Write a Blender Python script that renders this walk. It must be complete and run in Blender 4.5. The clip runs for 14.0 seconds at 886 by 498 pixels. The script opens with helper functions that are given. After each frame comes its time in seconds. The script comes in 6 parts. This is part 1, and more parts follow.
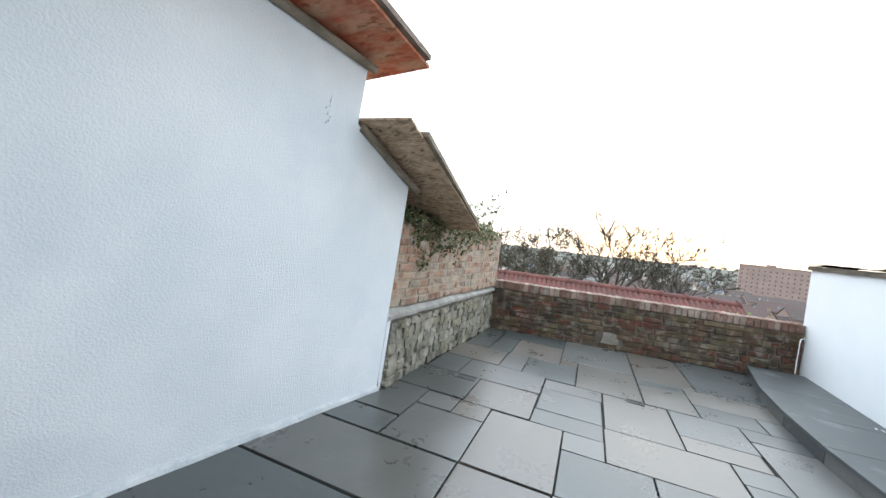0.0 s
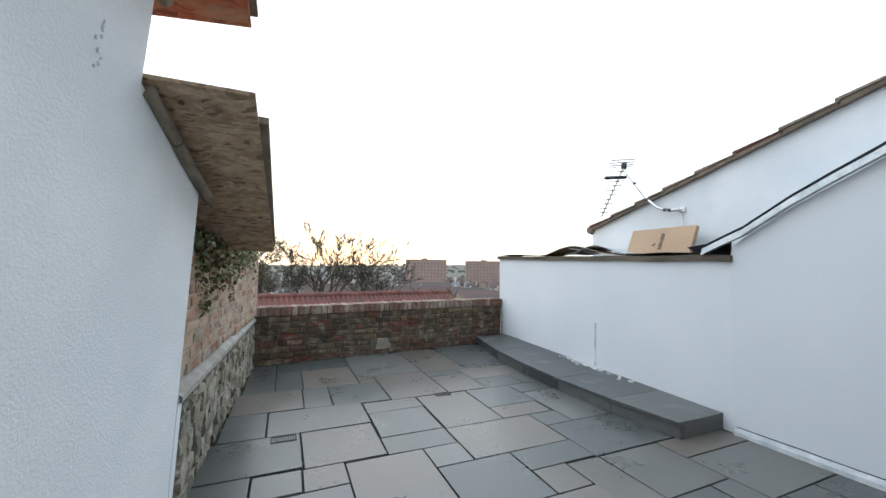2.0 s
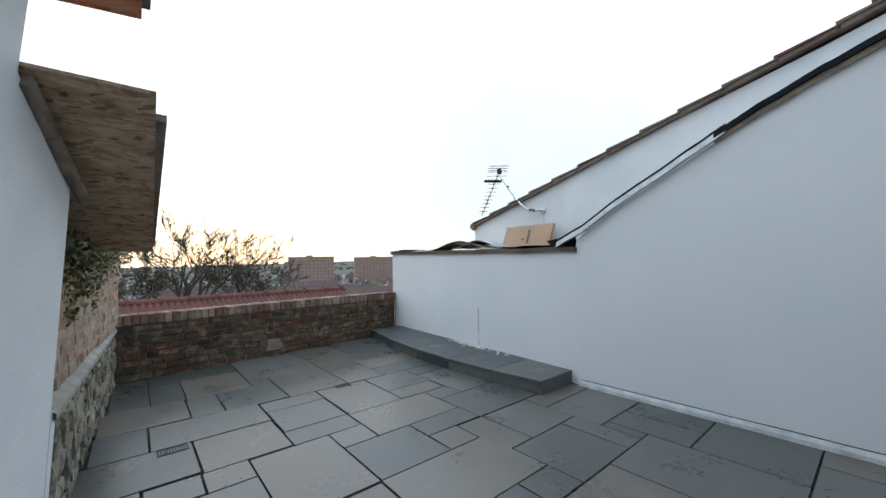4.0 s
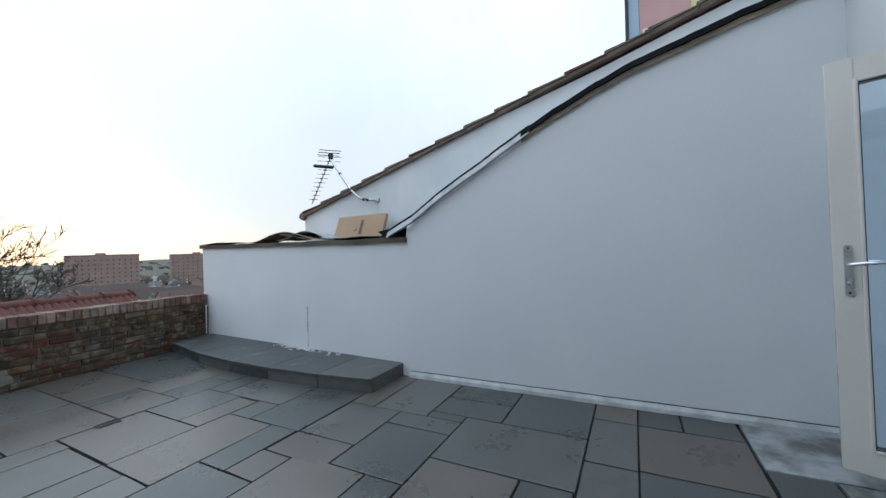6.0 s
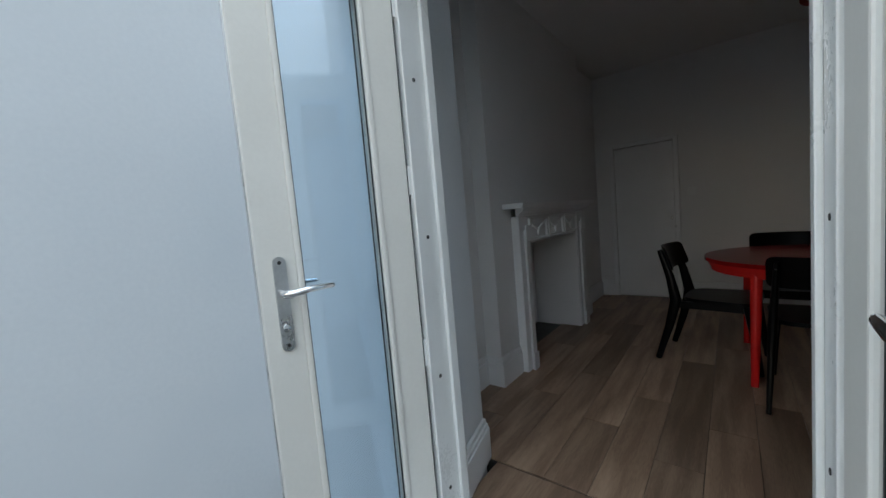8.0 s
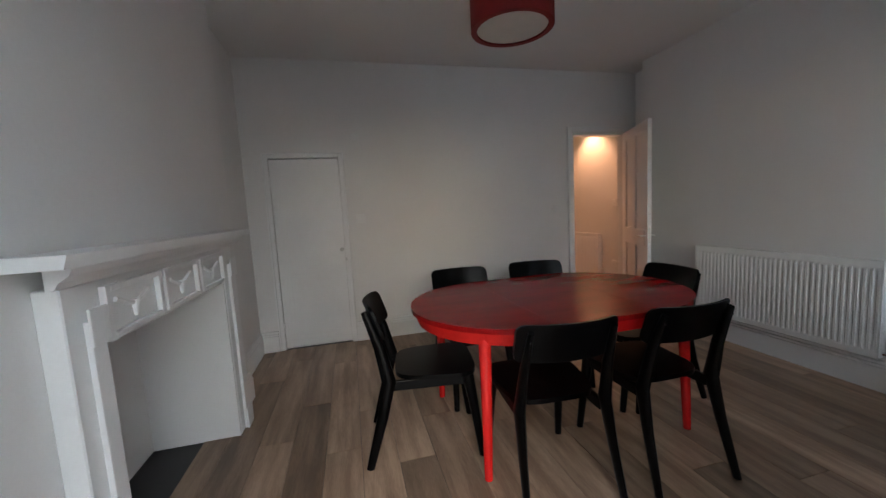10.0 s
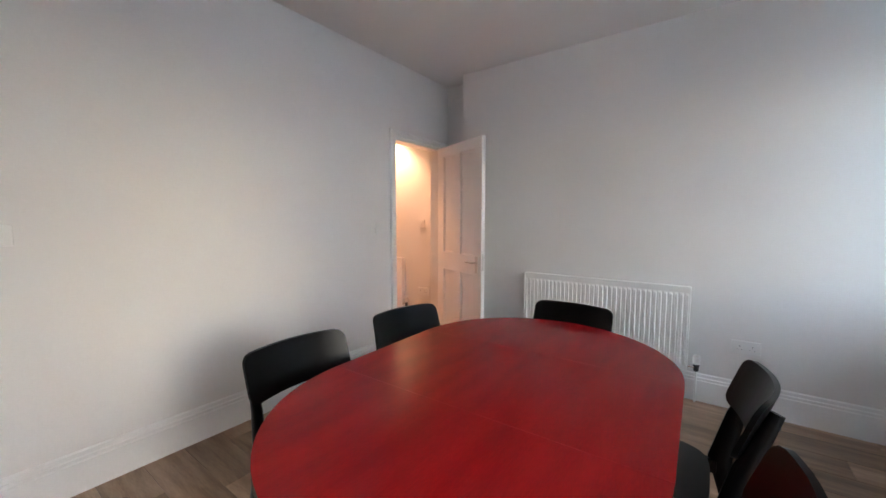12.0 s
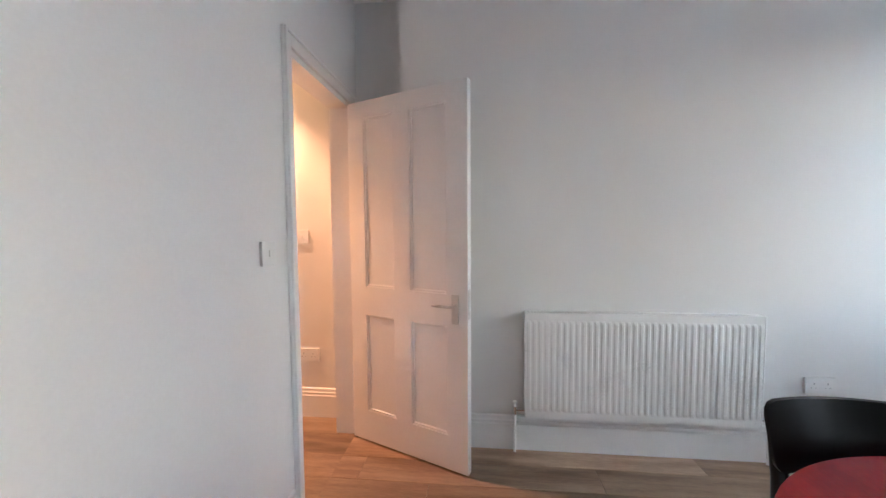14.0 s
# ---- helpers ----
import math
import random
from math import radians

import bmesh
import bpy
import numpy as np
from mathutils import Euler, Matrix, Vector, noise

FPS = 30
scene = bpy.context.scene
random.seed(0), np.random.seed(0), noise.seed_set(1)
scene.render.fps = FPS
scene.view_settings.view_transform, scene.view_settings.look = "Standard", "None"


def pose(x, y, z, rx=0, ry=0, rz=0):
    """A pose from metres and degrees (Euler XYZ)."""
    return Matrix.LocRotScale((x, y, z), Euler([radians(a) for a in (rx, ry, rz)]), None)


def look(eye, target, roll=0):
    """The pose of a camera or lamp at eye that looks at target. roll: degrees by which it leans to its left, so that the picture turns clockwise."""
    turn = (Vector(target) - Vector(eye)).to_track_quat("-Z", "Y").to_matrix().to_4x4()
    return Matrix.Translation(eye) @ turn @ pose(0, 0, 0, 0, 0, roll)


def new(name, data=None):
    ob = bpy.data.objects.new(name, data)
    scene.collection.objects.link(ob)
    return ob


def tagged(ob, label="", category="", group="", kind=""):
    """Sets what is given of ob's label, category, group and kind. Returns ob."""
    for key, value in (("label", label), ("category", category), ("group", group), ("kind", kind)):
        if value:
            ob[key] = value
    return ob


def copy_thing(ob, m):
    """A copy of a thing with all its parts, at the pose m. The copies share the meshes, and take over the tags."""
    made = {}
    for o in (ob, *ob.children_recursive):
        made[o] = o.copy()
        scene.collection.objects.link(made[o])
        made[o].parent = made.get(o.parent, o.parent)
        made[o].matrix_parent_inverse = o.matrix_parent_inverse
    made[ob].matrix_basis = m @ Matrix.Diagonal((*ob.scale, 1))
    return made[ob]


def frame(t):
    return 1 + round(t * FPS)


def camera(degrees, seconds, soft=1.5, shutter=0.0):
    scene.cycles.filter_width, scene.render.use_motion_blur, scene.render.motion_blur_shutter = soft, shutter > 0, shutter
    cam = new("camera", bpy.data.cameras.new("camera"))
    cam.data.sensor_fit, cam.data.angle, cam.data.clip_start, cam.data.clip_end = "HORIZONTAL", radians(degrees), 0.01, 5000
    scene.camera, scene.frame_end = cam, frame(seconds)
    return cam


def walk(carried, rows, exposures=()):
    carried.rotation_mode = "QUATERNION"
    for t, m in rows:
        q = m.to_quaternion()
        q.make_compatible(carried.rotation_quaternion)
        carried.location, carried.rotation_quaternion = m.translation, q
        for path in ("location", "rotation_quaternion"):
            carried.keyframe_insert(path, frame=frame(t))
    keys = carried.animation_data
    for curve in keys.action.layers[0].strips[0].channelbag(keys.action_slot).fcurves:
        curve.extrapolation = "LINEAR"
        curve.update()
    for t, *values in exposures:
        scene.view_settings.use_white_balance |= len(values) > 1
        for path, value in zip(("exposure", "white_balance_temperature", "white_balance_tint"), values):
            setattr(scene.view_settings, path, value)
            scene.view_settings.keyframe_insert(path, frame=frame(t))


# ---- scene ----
cam = camera(100.3, 14.0)
PATH = [
    (0, (0.171, 0.06, 1.305), (-0.566, 1.918, 1.243), 7.0),
    (0.5, (-0.111, 0.23, 1.301), (-0.619, 2.164, 1.292), 6.1),
    (1, (-0.354, 0.373, 1.311), (-0.473, 2.369, 1.346), 4.7),
    (1.5, (-0.612, 0.456, 1.296), (-0.247, 2.421, 1.381), 2.6),
    (2, (-0.79, 0.387, 1.293), (-0.013, 2.228, 1.395), 0.7),
    (2.5, (-0.907, 0.323, 1.296), (0.088, 2.055, 1.393), -0.3),
    (3, (-0.993, 0.295, 1.292), (0.158, 1.929, 1.379), -0.8),
    (3.2, (-0.998, 0.277, 1.292), (0.199, 1.877, 1.375), -0.9),
    (5.5, (-0.915, 0.053, 1.255), (0.642, 1.308, 1.3), -1.5),
    (6, (-0.656, 0.184, 1.253), (1.124, 1.097, 1.273), -2.2),
    (6.5, (-0.24, 0.212, 1.263), (1.718, 0.619, 1.244), -3.6),
    (7, (0.217, 0.161, 1.272), (2.196, -0.122, 1.222), -4.3),
    (7.5, (0.608, 0.024, 1.272), (2.308, -1.024, 1.168), -5.1),
    (8, (0.905, -0.257, 1.275), (2.138, -1.824, 1.114), -5.0),
    (8.5, (1.149, -0.542, 1.258), (1.846, -2.409, 1.080), -4.4),
    (8.7, (1.200, -0.665, 1.265), (1.701, -2.592, 1.078), -4.2),
    (10.8, (1.355, -1.854, 1.433), (0.405, -3.604, 1.242), -1.7),
    (11, (1.341, -1.939, 1.398), (0.267, -3.617, 1.221), -1.2),
    (11.5, (1.375, -2.334, 1.415), (-0.049, -3.729, 1.244), -0.1),
    (12, (1.383, -2.801, 1.415), (-0.231, -3.971, 1.253), 0.1),
    (12.5, (1.291, -3.278, 1.368), (-0.482, -4.195, 1.241), 0.0),
    (13, (1.107, -3.728, 1.412), (-0.781, -4.376, 1.286), -0.2),
    (13.5, (0.799, -4.064, 1.422), (-1.165, -4.419, 1.289), -0.3),
    (14, (0.389, -4.353, 1.421), (-1.597, -4.554, 1.301), -0.4),
]
EXPOSURES = [(0, 0.97, 6050, 8), (1.0, 0.72, 6050, 8), (2.0, 0.38, 6050, 8), (3.0, 0.15, 5950, 7), (5.5, -0.3, 5850, 7), (6.5, -0.2, 5650, 6), (7.0, -0.08, 5650, 5), (7.5, 0.12, 5750, 5), (8.5, 0.45, 5950, 6), (8.7, 0.55, 5950, 6), (10.8, 3.5, 6200, 9), (11.5, 3.68, 6100, 9), (13.0, 4.0, 5850, 8), (14.0, 4.1, 5800, 7)]
walk(cam, [(t, look(e, g, r)) for t, e, g, r in PATH], EXPOSURES)

# ---- light ----
world = bpy.data.worlds.new("sky")
scene.world = world
world.use_nodes = True
wn = world.node_tree.nodes
wl = world.node_tree.links
sky = wn.new("ShaderNodeTexSky")
sky.sky_type = "NISHITA"
sky.sun_disc = False
sky.sun_elevation = radians(8)
sky.sun_rotation = radians(11)
sky.air_density, sky.dust_density, sky.ozone_density = 1.0, 1.5, 1.0
# thin cloud over the whole sky
coord = wn.new("ShaderNodeTexCoord")
cloud = wn.new("ShaderNodeTexNoise")
cloud.inputs["Scale"].default_value = 2.2
cloud.inputs["Detail"].default_value = 6
wl.new(coord.outputs["Generated"], cloud.inputs["Vector"])
veil = wn.new("ShaderNodeMapRange")
veil.inputs["From Min"].default_value, veil.inputs["From Max"].default_value = 0.35, 0.7
veil.inputs["To Min"].default_value, veil.inputs["To Max"].default_value = 0.78, 0.95
wl.new(cloud.outputs["Fac"], veil.inputs["Value"])
blend = wn.new("ShaderNodeMixRGB")
# an overcast sky is brighter overhead than at the horizon
axis = wn.new("ShaderNodeSeparateXYZ")
wl.new(coord.outputs["Generated"], axis.inputs[0])
square = wn.new("ShaderNodeMath")
square.operation = "POWER"
square.use_clamp = True
square.inputs[1].default_value = 1.6
wl.new(axis.outputs[2], square.inputs[0])
dome = wn.new("ShaderNodeMixRGB")
dome.inputs[1].default_value = (7.6, 7.6, 7.4, 1)
dome.inputs[2].default_value = (15.9, 17.4, 18.9, 1)
wl.new(square.outputs[0], dome.inputs[0])
wl.new(dome.outputs[0], blend.inputs[2])
wl.new(veil.outputs[0], blend.inputs[0])
wl.new(sky.outputs[0], blend.inputs[1])
wl.new(blend.outputs[0], wn["Background"].inputs[0])
wn["Background"].inputs[1].default_value = 0.14

sun = new("sun", bpy.data.lights.new("sun", "SUN"))
sun.data.energy = 0.05
sun.data.angle = radians(20)
sun.data.color = (1.0, 0.87, 0.72)
sun.matrix_world = look((1.91, 9.8, 1.4), (0, 0, 0))


# ---- builders ----
def box(bm, a, b):
    r = bmesh.ops.create_cube(bm, size=1)["verts"]
    for v in r:
        v.co = [a[i] + (v.co[i] + 0.5) * (b[i] - a[i]) for i in range(3)]
    return r


def prism(bm, outline, lo, hi, axis=2):
    """A flat outline drawn out along one axis; outline points are the other two coordinates in order."""
    def at(p, h):
        q = list(p)
        q.insert(axis, h)
        return bm.verts.new(q)
    a, b = [at(p, lo) for p in outline], [at(p, hi) for p in outline]
    n = len(a)
    bm.faces.new(a), bm.faces.new(b[::-1])
    for i in range(n):
        bm.faces.new((a[i], b[i], b[(i + 1) % n], a[(i + 1) % n]))


def tube(bm, points, radii, sides=8, cap=True):
    """A round bar through the points."""
    if not hasattr(radii, "__len__"):
        radii = [radii] * len(points)
    pts, rings = [Vector(p) for p in points], []
    for i, p in enumerate(pts):
        d = (pts[min(i + 1, len(pts) - 1)] - pts[max(i - 1, 0)]).normalized()
        u = d.orthogonal().normalized() if i == 0 else (u - d * u.dot(d)).normalized()
        w = d.cross(u)
        rings.append([bm.verts.new(p + radii[i] * (u * math.cos(2 * math.pi * k / sides) + w * math.sin(2 * math.pi * k / sides))) for k in range(sides)])
    for a, b in zip(rings, rings[1:]):
        for k in range(sides):
            bm.faces.new((a[k], a[(k + 1) % sides], b[(k + 1) % sides], b[k]))
    if cap:
        bm.faces.new(rings[0][::-1]), bm.faces.new(rings[-1])


def lathe(bm, profile, sides=32, centre=(0, 0, 0)):
    """Turned form from (radius, height) pairs."""
    rings = [[bm.verts.new((centre[0] + r * math.cos(2 * math.pi * k / sides), centre[1] + r * math.sin(2 * math.pi * k / sides), centre[2] + z)) for k in range(sides)] for r, z in profile]
    for a, b in zip(rings, rings[1:]):
        for k in range(sides):
            bm.faces.new((a[k], a[(k + 1) % sides], b[(k + 1) % sides], b[k]))


def sweep(bm, profile, path):
    """A moulding: profile of (out, up) pairs carried along plan points; out is to the right of the way."""
    rings = []
    for i, p in enumerate(path):
        p = Vector((*p[:2], 0))
        a = (p - Vector((*path[i - 1][:2], 0))).normalized() if i else None
        b = (Vector((*path[i + 1][:2], 0)) - p).normalized() if i + 1 < len(path) else None
        a, b = a or b, b or a
        na, nb = Vector((a.y, -a.x, 0)), Vector((b.y, -b.x, 0))
        n = (na + nb).normalized()
        n /= max(0.3, n.dot(na))
        z = path[i][2]
        rings.append([bm.verts.new((p.x + n.x * o, p.y + n.y * o, z + u)) for o, u in profile])
    for a, b in zip(rings, rings[1:]):
        for k in range(len(profile) - 1):
            bm.faces.new((a[k], a[k + 1], b[k + 1], b[k]))
    bm.faces.new(rings[0]), bm.faces.new(rings[-1][::-1])


def soften(bm, width, segments=2, angle=35):
    edges = [e for e in bm.edges if len(e.link_faces) == 2 and e.calc_face_angle(0) > radians(angle)]
    bmesh.ops.bevel(bm, geom=edges, offset=width, segments=segments, affect="EDGES", clamp_overlap=True, profile=0.6)


def finish(name, bm, material, smooth=False):
    bmesh.ops.recalc_face_normals(bm, faces=bm.faces)
    me = bpy.data.meshes.new(name)
    bm.to_mesh(me)
    bm.free()
    me.materials.append(material)
    if smooth:
        me.polygons.foreach_set("use_smooth", [True] * len(me.polygons))
        me.set_sharp_from_angle(angle=radians(40))
    return me


def part(name, bm, material, parent=None, label="", smooth=False, kind=""):
    ob = new(name, finish(name, bm, material, smooth))
    ob.parent = parent
    return tagged(ob, label, kind=kind)


def thing(name, label, category, m=None, group=""):
    ob = new(name)
    ob.empty_display_size = 0.1
    if m is not None:
        ob.matrix_world = m
    return tagged(ob, label, category, group)


def structure(name, bm, material, label="", smooth=False):
    return tagged(part(name, bm, material, None, label, smooth), kind="structure")


# ---- materials ----
def surface(name, a, b, rough=0.6, scale=4.0, fine=60.0, bump=0.15, depth=0.004, metal=0.0, rand=0.0, stretch=(1, 1, 1), contrast=(0.35, 0.68), gloss=0.5, stain=None, stain_amount=0.0, rough_var=0.12):
    """Two tones mixed by coarse and fine noise, with relief; rand varies the value from piece to piece; stain is a third tone in blotches."""
    m = bpy.data.materials.new(name)
    m.use_nodes = True
    n, l = m.node_tree.nodes, m.node_tree.links
    s = n["Principled BSDF"]
    geo = n.new("ShaderNodeNewGeometry")
    mp = n.new("ShaderNodeMapping")
    mp.inputs["Scale"].default_value = stretch
    l.new(geo.outputs["Position"], mp.inputs["Vector"])
    info = n.new("ShaderNodeObjectInfo")
    if rand:
        shift = n.new("ShaderNodeVectorMath")
        shift.operation = "SCALE"
        shift.inputs[0].default_value = (7.1, 3.3, 5.7)
        l.new(info.outputs["Random"], shift.inputs["Scale"])
        l.new(shift.outputs[0], mp.inputs["Location"])

    def cloudy(sc, detail):
        t = n.new("ShaderNodeTexNoise")
        t.inputs["Scale"].default_value = sc
        t.inputs["Detail"].default_value = detail
        l.new(mp.outputs[0], t.inputs["Vector"])
        return t.outputs["Fac"]

    big, small = cloudy(scale, 5), cloudy(fine, 3)
    add = n.new("ShaderNodeMath")
    add.operation = "MULTIPLY_ADD"
    add.inputs[1].default_value, add.inputs[2].default_value = 0.35, -0.175
    l.new(small, add.inputs[0])
    both = n.new("ShaderNodeMath")
    l.new(big, both.inputs[0])
    l.new(add.outputs[0], both.inputs[1])
    ramp = n.new("ShaderNodeMapRange")
    ramp.inputs["From Min"].default_value, ramp.inputs["From Max"].default_value = contrast
    l.new(both.outputs[0], ramp.inputs["Value"])
    mix = n.new("ShaderNodeMixRGB")
    mix.inputs[1].default_value, mix.inputs[2].default_value = (*a, 1), (*b, 1)
    l.new(ramp.outputs[0], mix.inputs[0])
    colour = mix.outputs[0]
    if stain:
        blot = n.new("ShaderNodeMapRange")
        blot.inputs["From Min"].default_value, blot.inputs["From Max"].default_value = 0.56, 0.68
        blot.inputs["To Max"].default_value = stain_amount
        l.new(cloudy(scale * 0.45 + 0.4, 6), blot.inputs["Value"])
        dirt = n.new("ShaderNodeMixRGB")
        dirt.inputs[2].default_value = (*stain, 1)
        l.new(blot.outputs[0], dirt.inputs[0])
        l.new(colour, dirt.inputs[1])
        colour = dirt.outputs[0]
    if rand:
        hsv = n.new("ShaderNodeHueSaturation")
        v = n.new("ShaderNodeMapRange")
        v.inputs["To Min"].default_value, v.inputs["To Max"].default_value = 1 - rand, 1 + rand
        l.new(info.outputs["Random"], v.inputs["Value"])
        l.new(v.outputs[0], hsv.inputs["Value"])
        l.new(colour, hsv.inputs["Color"])
        colour = hsv.outputs[0]
    l.new(colour, s.inputs["Base Color"])
    rr = n.new("ShaderNodeMapRange")
    rr.inputs["To Min"].default_value, rr.inputs["To Max"].default_value = max(0.02, rough - rough_var), min(1, rough + rough_var)
    l.new(both.outputs[0], rr.inputs["Value"])
    l.new(rr.outputs[0], s.inputs["Roughness"])
    s.inputs["Metallic"].default_value = metal
    s.inputs["Specular IOR Level"].default_value = gloss
    if bump:
        bp = n.new("ShaderNodeBump")
        bp.inputs["Strength"].default_value, bp.inputs["Distance"].default_value = bump, depth
        l.new(both.outputs[0], bp.inputs["Height"])
        l.new(bp.outputs[0], s.inputs["Normal"])
    return m


def pieces(name, tones, rough=0.8, fine=45.0, bump=0.5, depth=0.006, gloss=0.3, island=False, dark=0.8, coarse=14.0, rough_var=0.12):
    """A surface whose colour is drawn from a row of tones, piece by piece."""
    m = surface(name, (dark, dark, dark), (1.0, 1.0, 1.0), rough, coarse, fine, bump, depth, gloss=gloss, rough_var=rough_var)
    n, l = m.node_tree.nodes, m.node_tree.links
    s = n["Principled BSDF"]
    source = n.new("ShaderNodeNewGeometry").outputs["Random Per Island"] if island else n.new("ShaderNodeObjectInfo").outputs["Random"]
    ramp = n.new("ShaderNodeValToRGB")
    ramp.color_ramp.interpolation = "CONSTANT"
    e = ramp.color_ramp.elements
    while len(e) < len(tones):
        e.new(0.5)
    for i, t in enumerate(tones):
        e[i].position, e[i].color = i / len(tones), (*t, 1)
    l.new(source, ramp.inputs[0])
    mul = n.new("ShaderNodeMixRGB")
    mul.blend_type = "MULTIPLY"
    mul.inputs[0].default_value = 1
    old = s.inputs["Base Color"].links[0].from_socket
    l.new(ramp.outputs[0], mul.inputs[1])
    l.new(old, mul.inputs[2])
    l.new(mul.outputs[0], s.inputs["Base Color"])
    return m


def weather(m, tone, low, high, scale, amount, seed=0.0):
    """Lays blotches of another tone over a material, across its pieces."""
    n, l = m.node_tree.nodes, m.node_tree.links
    s = n["Principled BSDF"]
    geo = n.new("ShaderNodeNewGeometry")
    off = n.new("ShaderNodeMapping")
    off.inputs["Location"].default_value = (seed, seed * 0.7, seed * 1.3)
    l.new(geo.outputs["Position"], off.inputs["Vector"])
    t = n.new("ShaderNodeTexNoise")
    t.inputs["Scale"].default_value, t.inputs["Detail"].default_value, t.inputs["Roughness"].default_value = scale, 8, 0.62
    l.new(off.outputs[0], t.inputs["Vector"])
    r = n.new("ShaderNodeMapRange")
    r.inputs["From Min"].default_value, r.inputs["From Max"].default_value, r.inputs["To Max"].default_value = low, high, amount
    l.new(t.outputs["Fac"], r.inputs["Value"])
    mx = n.new("ShaderNodeMixRGB")
    mx.inputs[2].default_value = (*tone, 1)
    old = s.inputs["Base Color"].links[0].from_socket
    l.new(r.outputs[0], mx.inputs[0])
    l.new(old, mx.inputs[1])
    l.new(mx.outputs[0], s.inputs["Base Color"])
    return m


def flaked(m, scale, stretch, low, high, turn=0.6):
    """Pressed wood flakes: stretched cells of lighter and darker tone."""
    n, l = m.node_tree.nodes, m.node_tree.links
    s = n["Principled BSDF"]
    geo = n.new("ShaderNodeNewGeometry")
    warp = n.new("ShaderNodeTexNoise")
    warp.inputs["Scale"].default_value = 9
    l.new(geo.outputs["Position"], warp.inputs["Vector"])
    push = n.new("ShaderNodeVectorMath")
    push.operation = "MULTIPLY_ADD"
    push.inputs[1].default_value = (0.12, 0.12, 0.12)
    l.new(warp.outputs["Color"], push.inputs[0])
    l.new(geo.outputs["Position"], push.inputs[2])
    mp = n.new("ShaderNodeMapping")
    mp.inputs["Scale"].default_value = stretch
    mp.inputs["Rotation"].default_value = (0, 0, turn)
    l.new(push.outputs[0], mp.inputs["Vector"])
    cell = n.new("ShaderNodeTexVoronoi")
    cell.inputs["Scale"].default_value = scale
    l.new(mp.outputs[0], cell.inputs["Vector"])
    grey = n.new("ShaderNodeSeparateColor")
    l.new(cell.outputs["Color"], grey.inputs[0])
    ramp = n.new("ShaderNodeValToRGB")
    e = ramp.color_ramp.elements
    e[0].position, e[0].color = 0.0, (low, low * 0.92, low * 0.86, 1)
    e[1].position, e[1].color = 1.0, (high, high, high, 1)
    mid = e.new(0.14)
    mid.color = (0.88, 0.88, 0.88, 1)
    l.new(grey.outputs[0], ramp.inputs[0])
    mul = n.new("ShaderNodeMixRGB")
    mul.blend_type = "MULTIPLY"
    mul.inputs[0].default_value = 1
    old = s.inputs["Base Color"].links[0].from_socket
    l.new(old, mul.inputs[1])
    l.new(ramp.outputs[0], mul.inputs[2])
    l.new(mul.outputs[0], s.inputs["Base Color"])
    return m


def clear_glass(name, tint=(0.93, 0.97, 1.0)):
    """A thin pane: mostly clear, mirrored by Fresnel."""
    m = bpy.data.materials.new(name)
    m.use_nodes = True
    n, l = m.node_tree.nodes, m.node_tree.links
    n.remove(n["Principled BSDF"])
    tr, gl, mx, fr = n.new("ShaderNodeBsdfTransparent"), n.new("ShaderNodeBsdfGlossy"), n.new("ShaderNodeMixShader"), n.new("ShaderNodeLayerWeight")
    tr.inputs[0].default_value = (*tint, 1)
    gl.inputs["Roughness"].default_value = 0.02
    steep, share = n.new("ShaderNodeMath"), n.new("ShaderNodeMath")
    steep.operation, share.operation = "POWER", "MULTIPLY_ADD"
    steep.inputs[1].default_value, share.inputs[1].default_value, share.inputs[2].default_value = 5, 0.9, 0.045
    l.new(fr.outputs["Facing"], steep.inputs[0]), l.new(steep.outputs[0], share.inputs[0])
    l.new(share.outputs[0], mx.inputs[0]), l.new(tr.outputs[0], mx.inputs[1]), l.new(gl.outputs[0], mx.inputs[2])
    l.new(mx.outputs[0], n["Material Output"].inputs[0])
    return m


def glow(name, colour, strength):
    m = bpy.data.materials.new(name)
    m.use_nodes = True
    s = m.node_tree.nodes["Principled BSDF"]
    s.inputs["Base Color"].default_value = (*colour, 1)
    s.inputs["Emission Color"].default_value = (*colour, 1)
    s.inputs["Emission Strength"].default_value = strength
    return m


RENDER_WHITE = surface("white_masonry_paint", (0.70, 0.73, 0.75), (0.80, 0.81, 0.82), 0.85, 1.6, 100, 1.0, 0.009, stain=(0.62, 0.66, 0.70), stain_amount=0.5)
RENDER_SMOOTH = surface("white_smooth_render", (0.66, 0.68, 0.70), (0.72, 0.735, 0.75), 0.7, 0.6, 60, 0.25, 0.003, stain=(0.64, 0.67, 0.70), stain_amount=0.5)
PLASTER = surface("white_wall_paint", (0.74, 0.73, 0.72), (0.79, 0.78, 0.77), 0.75, 0.9, 120, 0.12, 0.001)
CEILING = surface("white_ceiling_paint", (0.74, 0.73, 0.72), (0.78, 0.77, 0.76), 0.85, 0.9, 90, 0.1, 0.001)
GLOSS_WHITE = surface("white_gloss_paint", (0.78, 0.78, 0.78), (0.83, 0.83, 0.83), 0.35, 2.5, 80, 0.06, 0.001)
UPVC = surface("white_plastic_frame", (0.80, 0.80, 0.78), (0.84, 0.84, 0.82), 0.3, 3, 90, 0.03, 0.001)
LEAF_WHITE = surface("cream_white_plastic", (0.74, 0.715, 0.66), (0.79, 0.765, 0.71), 0.35, 3, 90, 0.03, 0.001)
